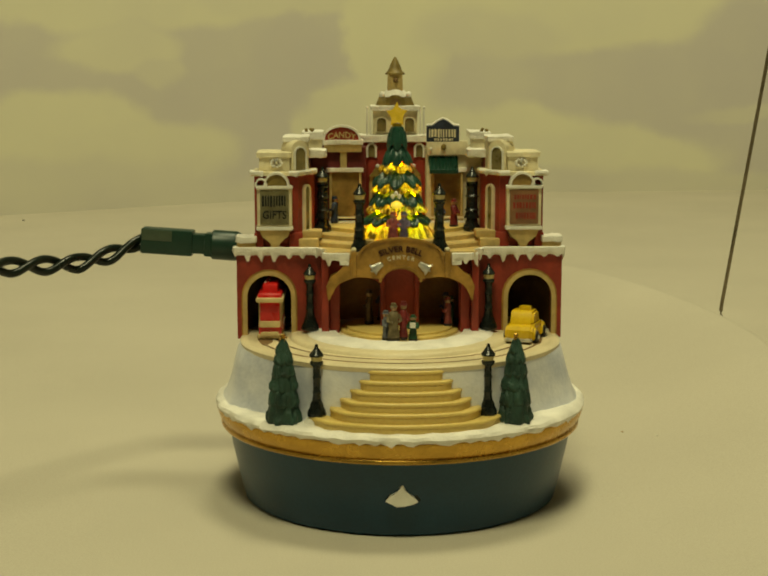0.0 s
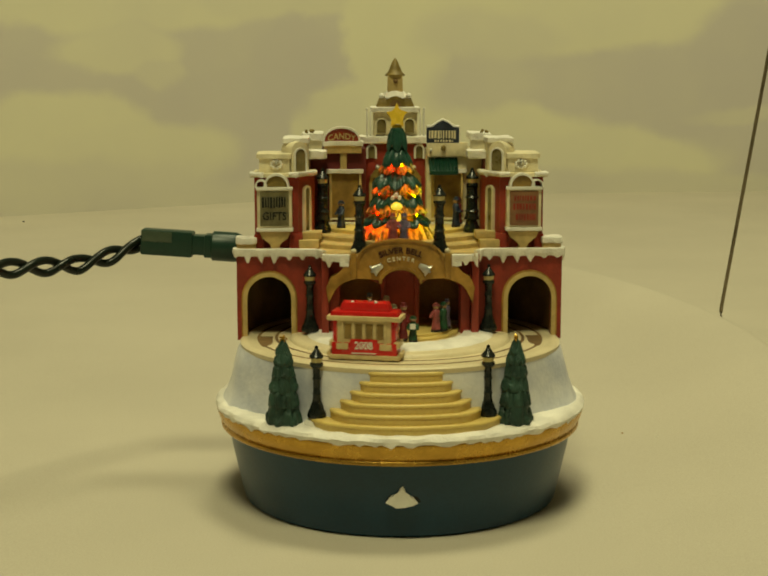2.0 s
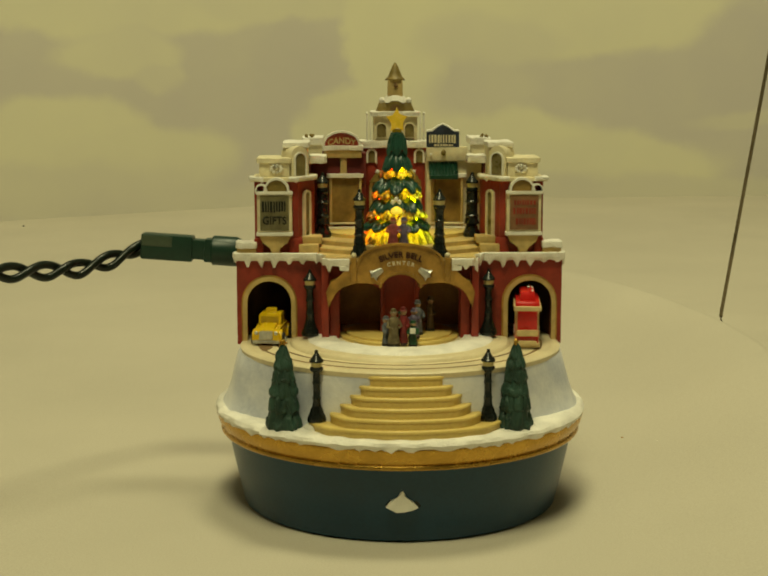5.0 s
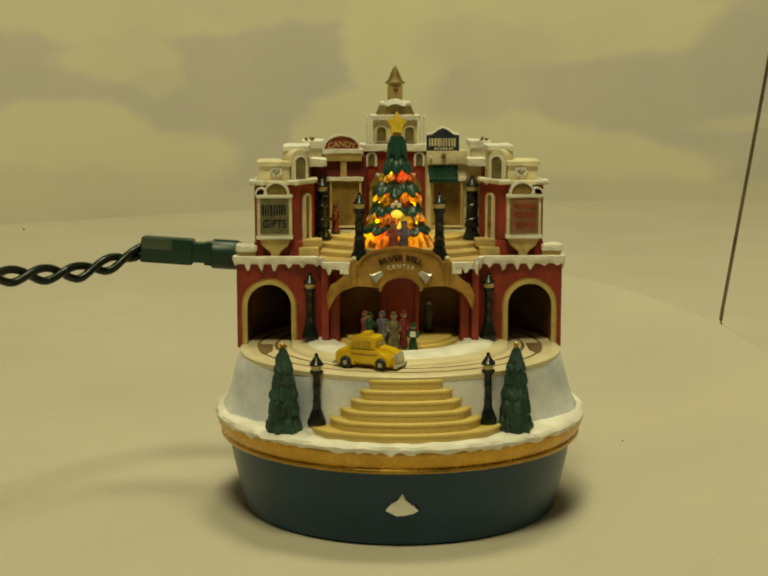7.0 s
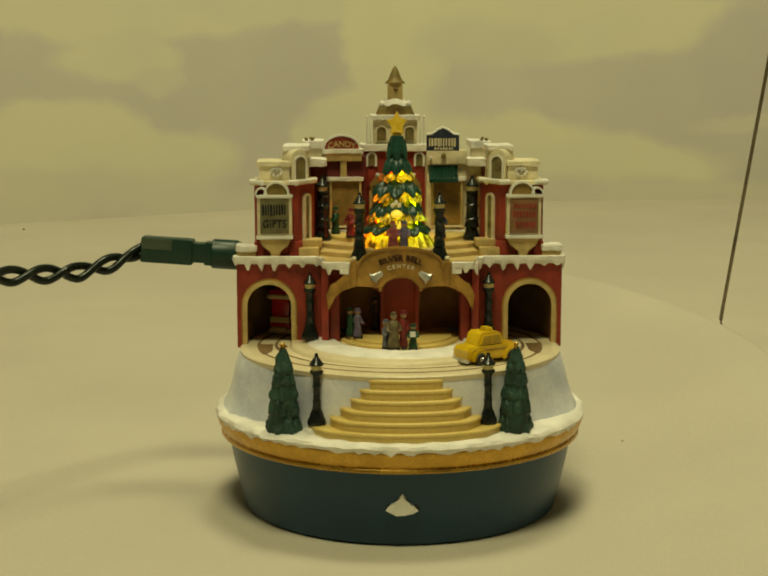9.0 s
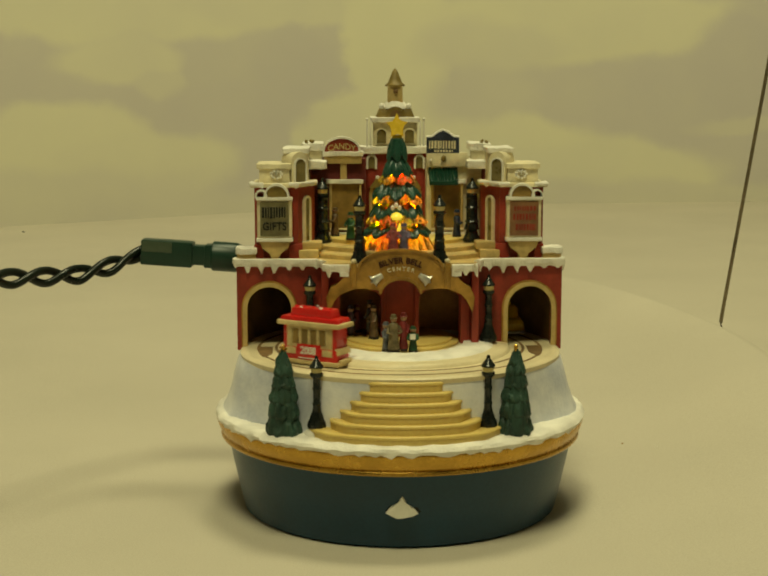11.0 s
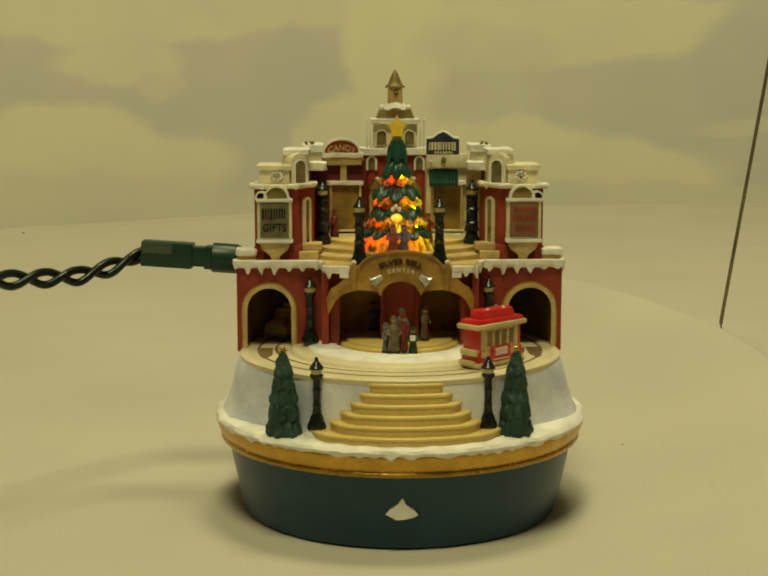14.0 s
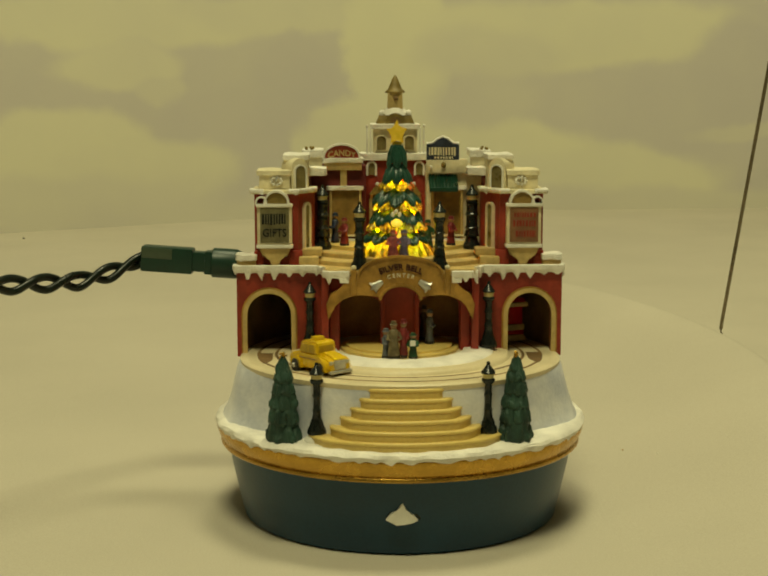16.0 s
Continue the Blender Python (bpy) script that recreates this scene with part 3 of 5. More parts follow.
def build_lower():
    b = thing("arcade_building", "brick red lower storey with two tunnel arches and snowy eaves", "building", 0, 0, -0.9)
    for s, nm in ((-1, "west"), (1, "east")):
        x0, x1 = sorted((s * 53.4, s * 25.5))
        part("wall", wall_with_arches(x0, x1, 51.5, 80.5, 2.5, 6.0, [(s * 42.8, 7.2, 65.4, 7.2)]), M_RED, b, "brick red front wall with a tunnel arch")
        part("arch_trim", arch_band(s * 42.8, 7.2, 1.4, 51.8, 65.4, 1.2, 4.0), M_TAN, b, "cream arch moulding")
        part("arch_edge", arch_band(s * 42.8, 8.6, 0.5, 51.8, 65.4, 1.8, 3.2), M_OCHRE, b, "thin gold edge")
        part("return_wall", box(*sorted((s * 25.6, s * 23.2)), -3.5, 6, 51.5, 80.5, 0.3), M_RED, b)
        part("tunnel_wall", lathe([(53.4, 51.5), (53.4, 80.5), (52.2, 80.5), (52.2, 51.5)], 20, a0=3 if s > 0 else 90, a1=90 if s > 0 else 177), M_RED, b, "curved back wall")
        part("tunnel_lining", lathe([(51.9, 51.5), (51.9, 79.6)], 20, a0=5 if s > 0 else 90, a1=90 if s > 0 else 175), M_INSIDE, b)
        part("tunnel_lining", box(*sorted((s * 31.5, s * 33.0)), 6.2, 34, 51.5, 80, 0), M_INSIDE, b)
    # middle wall with two display windows round a pier
    part("centre_wall", wall_with_arches(-23.2, 23.2, 51.5, 80.5, 2.0, 5.0, [(-13.0, 6.6, 68.5, 3.4), (13.0, 6.6, 68.5, 3.4)]), M_RED, b, "brick red wall with two wide windows")
    for s in (-1, 1):
        part("pilaster", box(*sorted((s * 19.8, s * 23.0)), -0.6, 2.0, 53.0, 72, 0.5), M_RED, b)
        part("pilaster", box(*sorted((s * 4.8, s * 6.3)), 0.6, 2.0, 53.0, 73, 0.4), M_RED, b)
    part("back_lining", box(-31.5, 31.5, 21.5, 22.5, 51.5, 80, 0), M_BACK, b, "dark brown interior wall")
    # scrolled gold fascia and arched sign
    low = []
    for k in range(13):
        a = math.pi * k / 12
        low.append((-14.2 - 8.4 * math.cos(a), 66.0 + 7.0 * math.sin(a) if k < 7 else 71.6 + 1.4 * math.sin(a)))
    mid = [(-6.2 * math.cos(math.pi * k / 12), 71.6 + 4.4 * math.sin(math.pi * k / 12)) for k in range(1, 12)]
    right = [(-x, z) for x, z in low[::-1]]
    top = [(23.4, 65.0), (24.0, 70.0), (22.5, 73.5), (19.5, 75.0), (17.0, 78.6), (14.8, 80.4)]
    arc = [(13.6 * math.cos(math.pi * k / 16), 79.4 + 5.9 * math.sin(math.pi * k / 16)) for k in range(0, 17)]
    fascia = part("sign_fascia", slab(low + mid + right + top + arc + [(-x, z) for x, z in top[::-1]], -6.2, -3.2, bevel=0.35), M_OCHRE, b, "scrolled gold fascia with an arched sign")
    part("fascia_edge", arch_band(0, 13.2, 0.7, 78.8, 79.8, -6.8, -5.6, rise=5.5), M_OCHRE, b)
    part("fascia_edge", arch_band(0, 6.2, 0.8, 71.4, 71.6, -6.8, -5.6, rise=4.4), M_OCHRE, b)
    for s in (-1, 1):
        part("fascia_post", box(*sorted((s * 14.2, s * 16.0)), -7.0, -4.0, 73.0, 81.2, 0.3), M_OCHRE, b)
        part("post_cap", ball(s * 15.1, -5.6, 81.9, 0.95, None, 0.9, 1, 2), M_CREAM, fascia, "small cream ball cap")
        part("shoulder_snow", snow_box(*sorted((s * 16.6, s * 19.6)), -6.6, -4.0, 77.0, 78.2, 0.25), M_SNOW, fascia)
        part("bell", bell_shape(s), M_SILVER, fascia, "silver bell in relief")
    bm = letters("SILVER BELL", 2.75, 0.3, 0.03)
    for v in bm.verts:
        a = v.co.x / 15.5
        v.co = Vector(((15.5 + v.co.z) * math.sin(a), v.co.y - 6.5, 66.6 + (15.5 + v.co.z) * math.cos(a)))
    part("lettering", bm, M_INK, fascia, "dark red raised letters")
    bm = letters("C E N T E R", 1.75, 0.3, 0.04)
    for v in bm.verts:
        a = v.co.x / 13.0
        v.co = Vector(((13.0 + v.co.z) * math.sin(a), v.co.y - 6.5, 66.5 + (13.0 + v.co.z) * math.cos(a)))
    part("lettering", bm, M_CREAM, fascia, "small cream raised letters")
    # deck over the storey
    outline = [(-53.6, 1.5), (-27, 1.5), (-24, -5.5), (-14, -5.8), (14, -5.8), (24, -5.5), (27, 1.5), (53.6, 1.5)]
    outline += [(53.6 * math.cos(radians(a)), 53.6 * math.sin(radians(a))) for a in range(4, 178, 6)]
    part("deck", plate(outline, 79.6, 81.2, bevel=0.3), M_TAN, b, "tan painted upper terrace")
    for s in (-1, 1):
        line = [(s * 54.0, 6), (s * 53.6, 1.5), (s * 40, 1.4), (s * 27.2, 1.2), (s * 25.2, -3)]
        part("snow_eave", snow_edge(line if s < 0 else line[::-1], 81.6, 2.2, 2.0, RNG), M_SNOW, b, "snow with icicles along the eave")
        line = [(s * 25.0, -4.0), (s * 22.8, -6.2), (s * 16.5, -6.2)]
        part("snow_eave", snow_edge(line if s < 0 else line[::-1], 80.6, 2.0, 1.7, RNG, proud=0.7), M_SNOW, b)
    # parapet knobs at the outer ends
    for s in (-1, 1):
        part("parapet", box(*sorted((s * 47.2, s * 53.4)), 4.5, 11, 81.2, 83.6, 0.5), M_TAN, b, "tan parapet end")
        part("parapet_snow", snow_box(*sorted((s * 46.9, s * 53.8)), 4.0, 11.4, 83.0, 84.8), M_SNOW, b)
    return b


build_lower()

# ---- upper storey: corner shops, back shops, clock tower ----


def build_corner(s):
    b = thing("corner_shop", "brick red corner shop with green bay sign and snowy roof" if s < 0 else "brick red corner shop with tan bay sign and snowy roof", "shop", 0, 0, -0.8, group="upper shops")
    X = lambda a, c: sorted((s * a, s * c))
    part("wall", box(*X(47.6, 33.2), 8, 26, 81.0, 105, 0.3), M_RED, b)
    part("base_plinth", box(*X(48.0, 44.6), 6.2, 12, 81.2, 86.0, 0.5, taper=0.86), M_RED, b)
    part("base_plinth", box(*X(36.4, 31.6), 6.2, 12, 81.2, 86.0, 0.5, taper=0.86), M_RED, b)
    # splayed side towards the square
    pts = [(s * 33.4, 8.4), (s * 28.2, 17.0), (s * 28.2, 26), (s * 33.4, 26)]
    part("side_wall", plate(pts if s < 0 else pts[::-1], 81.0, 104.8, bevel=0.2), M_RED, b)
    rz = 58.8 if s < 0 else -58.8
    cx, cy = s * 30.8, 12.4
    nx, ny = (-s) * 0.856, -0.517
    sw = part("side_window", moved(slab(arch(0, 1.5, 86.4, 99.5), -0.3, 0.3), cx + nx * 0.1, cy + ny * 0.1, 0, rz), M_GLASSY, b)
    part("window_frame", moved(arch_band(0, 1.3, 0.7, 86.0, 99.5, -0.8, 0.3), cx + nx * 0.1, cy + ny * 0.1, 0, rz), M_CREAM, sw)
    part("window_sill", moved(box(-2.2, 2.2, -1.1, 0.4, 85.4, 86.4, 0.2), cx, cy, 0, rz), M_CREAM, sw)
    # bay with the shop sign
    part("bay", box(*X(46.6, 35.2), 4.6, 8.2, 87.6, 101.6, 0.3), M_CREAM, b, "cream bay window frame")
    board = part("sign_board", box(*X(45.6, 36.2), 4.1, 5.2, 88.8, 100.2, 0.2), M_BOARD if s < 0 else M_BROWNSIGN, b, "dark green shop sign" if s < 0 else "tan brown shop sign with red writing")
    part("transom", box(*X(46.9, 34.9), 3.7, 6, 100.6, 101.6, 0.2), M_WHITE, b)
    part("fanlight", slab(arch(s * 40.2, 3.5, 101.4, 101.8, 12), 4.6, 8), M_OLIVE if s < 0 else M_SHADE, b)
    part("fanlight_trim", arch_band(s * 40.2, 3.5, 0.7, 101.4, 101.8, 3.9, 8), M_WHITE, b)
    part("fanlight_trim", arch_band(s * 45.2, 1.5, 0.5, 101.4, 102.0, 4.0, 8), M_WHITE, b)
    part("bay_sill", box(*X(46.9, 34.9), 3.8, 8, 87.0, 88.2, 0.3), M_WHITE, b)
    bm = slab([(s * 46.0, 87.0), (s * 35.6, 87.0), (s * 36.8, 84.4), (s * 39.4, 83.0), (s * 39.4, 80.9), (s * 42.2, 80.9), (s * 42.2, 83.0), (s * 44.9, 84.4)], 4.8, 8.4, bevel=0.3)
    part("corbel", bm, M_TAN, b, "stepped tan corbel under the bay")
    if s < 0:
        bars(-45.0, -36.8, 96.6, 3.6, 4.1, RNG, M_LAMP, board)
        part("sign_writing", moved(letters("GIFTS", 3.7, 0.2, 0.05), -40.9, 4.0, 92.0, sx=0.85), M_LAMP, board, "dark raised letters")
    else:
        for z, h in ((97.8, 1.6), (95.0, 2.2), (91.6, 2.2)):
            bars(37.2 + RNG.uniform(0, 1), 44.6, z, h, 4.05, RNG, M_RED, board)
    # cornice, attic and dormer
    part("cornice", plate([(s * 48.6, 6.2), (s * 33.0, 6.2), (s * 27.2, 16), (s * 27.2, 27), (s * 48.6, 27)] if s < 0 else [(s * 27.2, 27), (s * 27.2, 16), (s * 33.0, 6.2), (s * 48.6, 6.2), (s * 48.6, 27)][::-1], 104.6, 105.8, bevel=0.3), M_CREAM, b)
    line = [(s * 48.8, 12), (s * 48.6, 6.0), (s * 44.5, 5.9)]
    part("snow_edge", snow_edge(line if s < 0 else line[::-1], 106.0, 0.8, 0.8, RNG, proud=0.6), M_SNOW, b)
    line = [(s * 36.2, 5.9), (s * 33.0, 6.0), (s * 27.4, 15.8)]
    part("snow_edge", snow_edge(line if s < 0 else line[::-1], 106.0, 0.8, 0.8, RNG, proud=0.6), M_SNOW, b)
    part("attic", box(*X(46.2, 36.0), 10.5, 26, 105.6, 110.8, 0.3, taper=0.97), M_CREAM, b, "pale cream attic")
    part("attic_coping", snow_box(*X(47.0, 35.4), 9.8, 26.5, 110.5, 111.9, 0.2), M_CREAM, b)
    wb = bmesh.new()
    for k in range(9):
        a = 2 * math.pi * k / 9
        ball(s * 40.4 + 1.7 * math.cos(a), 10.2, 108.6 + 1.2 * math.sin(a), 0.6, wb, 1, 1, 1)
    part("wreath", wb, M_SNOW, b, "small snow white wreath")
    part("bow", ball(s * 40.4, 9.8, 109.2, 0.75, None, 1.3, 0.8, 1), M_SILVER, b)
    dormer = part("dormer", moved(slab(arch(0, 3.0, 105.6, 112.9), -0.4, 7), s * 32.9, 12.8, 0, -s * 30), M_CREAM, b, "round headed cream dormer")
    part("dormer_window", moved(slab(arch(0, 1.9, 106.2, 111.6), -0.7, 0), s * 32.9, 12.8, 0, -s * 30), M_GLASSY, dormer)
    part("dormer_trim", moved(arch_band(0, 1.9, 0.5, 106.2, 111.6, -1.1, 0), s * 32.9, 12.8, 0, -s * 30), M_WHITE, dormer)
    part("roof_block", box(*X(38.0, 30.0), 15.5, 30, 105.6, 116.0, 0.3, taper=0.96), M_CREAM, b, "cream roof block")
    part("roof_snow", snow_box(*X(38.5, 29.6), 14.8, 30.4, 115.4, 116.8, 0.3), M_SNOW, b, "snow on the roof")
    return b


def build_back(s):
    name = "candy_shop" if s < 0 else "cafe_shop"
    b = thing(name, "cream shop with a red arched sign and amber window" if s < 0 else "cream shop with a navy sign and green awning", "shop", 0, 0, -1.5, group="upper shops")
    X = lambda a, c: sorted((s * a, s * c))
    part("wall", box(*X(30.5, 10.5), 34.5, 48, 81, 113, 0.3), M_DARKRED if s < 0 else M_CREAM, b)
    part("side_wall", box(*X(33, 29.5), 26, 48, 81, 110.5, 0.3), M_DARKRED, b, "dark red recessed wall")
    part("side_roof", snow_box(*X(33.8, 24.0), 25.2, 48, 110.0, 112.6), M_SNOW, b, "snow covered roof")
    part("band", box(*X(31, 25.6), 32.8, 36, 112.5, 116.6, 0.4), M_CREAM, b)
    part("roof_snow", snow_box(*X(32.6, 25.2), 31.8, 48, 116.0, 118.2), M_SNOW, b)
    wb = bmesh.new()
    for k in range(6):
        ball(s * (30.0 + RNG.uniform(-1.3, 1.3)), 33, 118.8 + RNG.uniform(-0.2, 0.6), 0.6, wb, 1, 1, 1)
    part("wreath", wb, M_OLIVE, b)
    # shop window, sill and frame
    shop = part("shop_window", box(*X(22.6, 13.2), 33.8, 34.8, 88.6, 104.6, 0.1), M_SHADE, b, "amber shop window")
    for a in (23.2, 13.0):
        part("window_frame", box(*X(a, a - 0.9), 33.0, 34.8, 87.2, 105.4, 0.15), M_TAN, shop)
    part("window_sill", box(*X(23.8, 11.6), 32.2, 35, 86.4, 87.6, 0.2), M_SNOW, shop)
    part("window_sill", box(*X(23.6, 11.8), 32.6, 35, 88.4, 89.0, 0.1), M_CREAM, shop)
    part("lintel", snow_box(*X(24.2, 11.4), 32.4, 35, 104.6, 105.7, 0.2), M_SNOW, b, "snow on the lintel")
    if s < 0:
        part("centre_post", box(*X(19.4, 17.2), 33.2, 35, 106, 112, 0.2), M_TAN, b)
        part("ledge", box(*X(25.0, 12.0), 32.6, 36, 111.4, 115.0, 0.3), M_TAN, b)
        part("ledge_snow", snow_box(*X(25.4, 11.6), 32.0, 36, 114.1, 115.4, 0.25), M_SNOW, b)
        sign = part("sign", slab(arch(-18.9, 5.8, 115.2, 116.0, 16, 4.0), 32.8, 35), M_RED, b, "red arched sign")
        part("sign_trim", arch_band(-18.9, 5.8, 0.7, 115.2, 116.0, 32.3, 36, rise=4.0), M_SNOW, sign)
        bm = letters("CANDY", 2.9, 0.2, 0.05)
        for v in bm.verts:
            v.co = Vector((v.co.x * 0.95 - 18.9, v.co.y + 32.7, v.co.z + 117.3 - 0.035 * v.co.x ** 2))
        part("sign_writing", bm, M_TAN, sign, "tan raised letters")
    else:
        part("awning_valance", box(11.2, 21.1, 29.0, 29.8, 104.2, 105.6, 0.2), M_GREEN, b)
        bm = bmesh.new()
        for k in range(9):
            x0 = 11.2 + k * 1.11
            r = [bm.verts.new(p) for p in ((x0, 34.6, 109.8), (x0 + 0.55, 34.6, 110.2), (x0 + 1.11, 34.6, 109.8), (x0, 29.6, 105.2), (x0 + 0.55, 29.2, 105.7), (x0 + 1.11, 29.6, 105.2))]
            bm.faces.new((r[0], r[1], r[4], r[3])), bm.faces.new((r[1], r[2], r[5], r[4]))
        bmesh.ops.remove_doubles(bm, verts=bm.verts, dist=1e-4)
        part("awning", bm, M_GREEN, b, "dark green ribbed awning")
        part("ledge", box(*X(24.6, 10.4), 32.8, 36, 110.4, 115.2, 0.3), M_CREAM, b)
        part("ledge_lamp", ball(16.2, 32.4, 113.2, 1.0, None, 1.2, 1, 1), M_OLIVE, b)
        part("ledge_lamp", ball(11.8, 32.0, 112.6, 0.6, None, 1, 1, 1), M_WHITE, b)
        pts = [(10.4, 115.0), (10.4, 120.2), (12.4, 120.4), (14.2, 121.8), (16.0, 122.6), (17.8, 121.8), (19.6, 120.4), (21.6, 120.2), (21.6, 115.0)]
        sign = part("sign", slab(pts, 32.8, 35), M_NAVY, b, "navy scalloped sign")
        bm = tube([(x, 33.6, z + 0.3) for x, z in pts[1:-1]], 0.55, 8)
        part("sign_snow", bm, M_SNOW, sign)
        bars(11.2, 21.0, 117.8, 2.9, 32.8, RNG, M_CREAM, sign)
        bars(13.0, 19.4, 115.7, 0.8, 32.8, RNG, M_CREAM, sign)
    return b


def build_tower():
    b = thing("clock_tower", "brick red tower with a cream lantern storey and spire", "tower", 0, 0, -2.8)
    part("shaft", box(-11.3, 11.3, 44, 52, 81, 116.2, 0.3), M_RED, b)
    part("portal", arch_band(0, 8.2, 1.0, 84, 101.5, 42.6, 44.2, rise=6.5), M_TAN, b, "tan arched portal")
    # dark plate on the shaft, painted as the shade inside the portal
    part("portal_shade_plate", slab(arch(0, 8.2, 84, 101.5, 14, 6.5), 43.5, 44.2), M_INSIDE, b)
    part("cornice", snow_box(-12.8, 12.8, 42.2, 53, 115.6, 117.8), M_SNOW, b, "snowy cornice")
    for s in (-1, 1):
        rw = part("round_window", slab(arch(s * 8.4, 1.2, 110.4, 113.4), 43.4, 44.2), M_GLASSY, b)
        part("window_frame", arch_band(s * 8.4, 1.2, 0.7, 110.2, 113.4, 42.9, 44.2), M_WHITE, rw)
        part("gable", slab([(s * 7.0 - 2.2, 103.6), (s * 7.0 + 2.2, 103.6), (s * 7.0 + s * -0.4, 107.2)], 41.6, 44.2), M_OLIVE, b)
        part("knob", ball(s * 6.4, 42.2, 107.3, 0.8, None, 1, 1, 1), M_SNOW, b)
        part("corner_post", box(*sorted((s * 9.6, s * 10.3)), 43.4, 44.1, 117.4, 127.2, 0.1), M_WHITE, b)
        part("corner_post", box(*sorted((s * 8.5, s * 9.0)), 43.8, 44.3, 117.4, 127.0, 0.1), M_WHITE, b)
        lw = part("lantern_window", slab(arch(s * 4.9, 1.6, 119.2, 122.6, 12, 1.4), 43.6, 45.2), M_GLASSY, b)
        part("window_frame", arch_band(s * 4.9, 1.6, 0.5, 119.0, 122.6, 43.2, 45.2, rise=1.4), M_CREAM, lw)
        part("finial", ball(s * 4.7, 46.5, 132.0, 1.1, None, 1.1, 1, 2), M_SNOW, b, "white ball finial")
        part("knob", ball(s * 10.0, 43.6, 127.6, 0.55, None, 1, 1, 1), M_WHITE, b)
    part("lantern_room", box(-7.8, 7.8, 45, 53, 117.2, 127.0, 0.3), M_CREAM, b, "pale cream lantern storey")
    part("lantern_cornice", snow_box(-8.8, 8.8, 43.2, 54, 126.5, 128.0, 0.25), M_SNOW, b)
    part("dome", box(-7.0, 7.0, 45, 53, 127.8, 131.6, 0.5, taper=0.78), M_OLIVE, b, "olive mansard roof")
    part("dome_gable", slab(arch(0, 3.4, 127.8, 129.0, 14, 3.0), 44.2, 50), M_OLIVE, b)
    # flat dark plate, painted as the shade of a hollow in the gable
    part("gable_shade_plate", slab(arch(0, 1.9, 127.9, 128.6, 14, 2.2), 43.9, 44.4), M_INSIDE, b)
    part("dome_snow", lathe([(4.8, 131.2), (4.4, 132.4), (3.2, 133.6), (1.8, 134.4), (0, 134.6)], 24, cy=49), M_SNOW, b, "snow cap")
    part("spire_base", box(-2.7, 2.7, 46.3, 51.7, 133.4, 139.4, 0.3, taper=0.94), M_TAN, b)
    part("spire_window", ball(0.2, 46.3, 137.2, 0.9, None, 1, 1, 2), M_INSIDE, b)
    part("spire_roof", lathe([(0, 139.0), (3.5, 139.0), (3.5, 139.5), (2.5, 140.3), (2.0, 141.6), (1.1, 143.8), (0.4, 145.0), (0, 145.3)], 12, cy=49), M_OLIVE, b, "olive pointed spire")
    return b


def build_terrace():
    b = thing("upper_terrace", "tan stepped terrace round the lit tree", "terrace", 0, 0, -0.9)
    part("lower_step", lathe([(25.5, 81.1), (25.5, 82.6), (25.1, 83.0), (0, 83.0)], 80, cy=24, sx=1.3), M_TAN, b)
    part("upper_step", lathe([(21.5, 82.8), (21.5, 84.4), (21.1, 84.8), (0, 84.8)], 80, cy=26, sx=1.35), M_TAN, b)
    part("rear_step", lathe([(19.0, 84.6), (19.0, 86.0), (18.6, 86.3), (0, 86.3)], 80, cy=31, sx=1.3), M_STEP, b)
    part("tree_step", lathe([(14.6, 81.1), (14.6, 84.3), (14.2, 84.7), (0, 84.7)], 60, cy=8.8), M_TAN, b)
    for s in (-1, 1):
        part("side_step", box(*sorted((s * 26.5, s * 33)), 4, 12, 81.0, 84.2, 0.4), M_TAN, b)
        part("side_step", box(*sorted((s * 25.5, s * 32)), 8, 16, 84.0, 86.4, 0.4), M_TAN, b)
    return b


for side in (-1, 1):
    build_corner(side)
    build_back(side)
build_tower()
build_terrace()

# ---- the lit tree ----


def lobes(n, depth, phase=0.0, sag=0.0):
    def wave(a, r, z):
        c = abs(math.sin(n * a / 2 + phase))
        return (1 - depth + depth * c, -sag * c)
    return wave


def boughs(n, phase):
    """Drooping clumps of needles, each with small pleats."""
    def wave(a, r, z):
        c = abs(math.sin(n * a / 2 + phase))
        f = abs(math.sin(n * 2.5 * a + phase))
        u = noise.noise(Vector((math.cos(a) * 3, math.sin(a) * 3, phase * 5)))
        return (0.80 + 0.19 * c ** 0.7 + 0.05 * f + 0.07 * u, -1.9 * c + 0.9 * u if r > 3 else 0)
    return wave


def ribs(n, fine, phase):
    """Swags with small upright pleats."""
    def wave(a, r, z):
        c, f = abs(math.sin(n * a / 2 + phase)), abs(math.sin(fine * a / 2 + phase * 3))
        gap = 1 - 0.22 * math.exp(-((math.degrees(a) - 270) / 13) ** 2)
        return ((0.84 + 0.12 * c + 0.08 * f) * gap, -1.3 * c - 0.3 * f)
    return wave


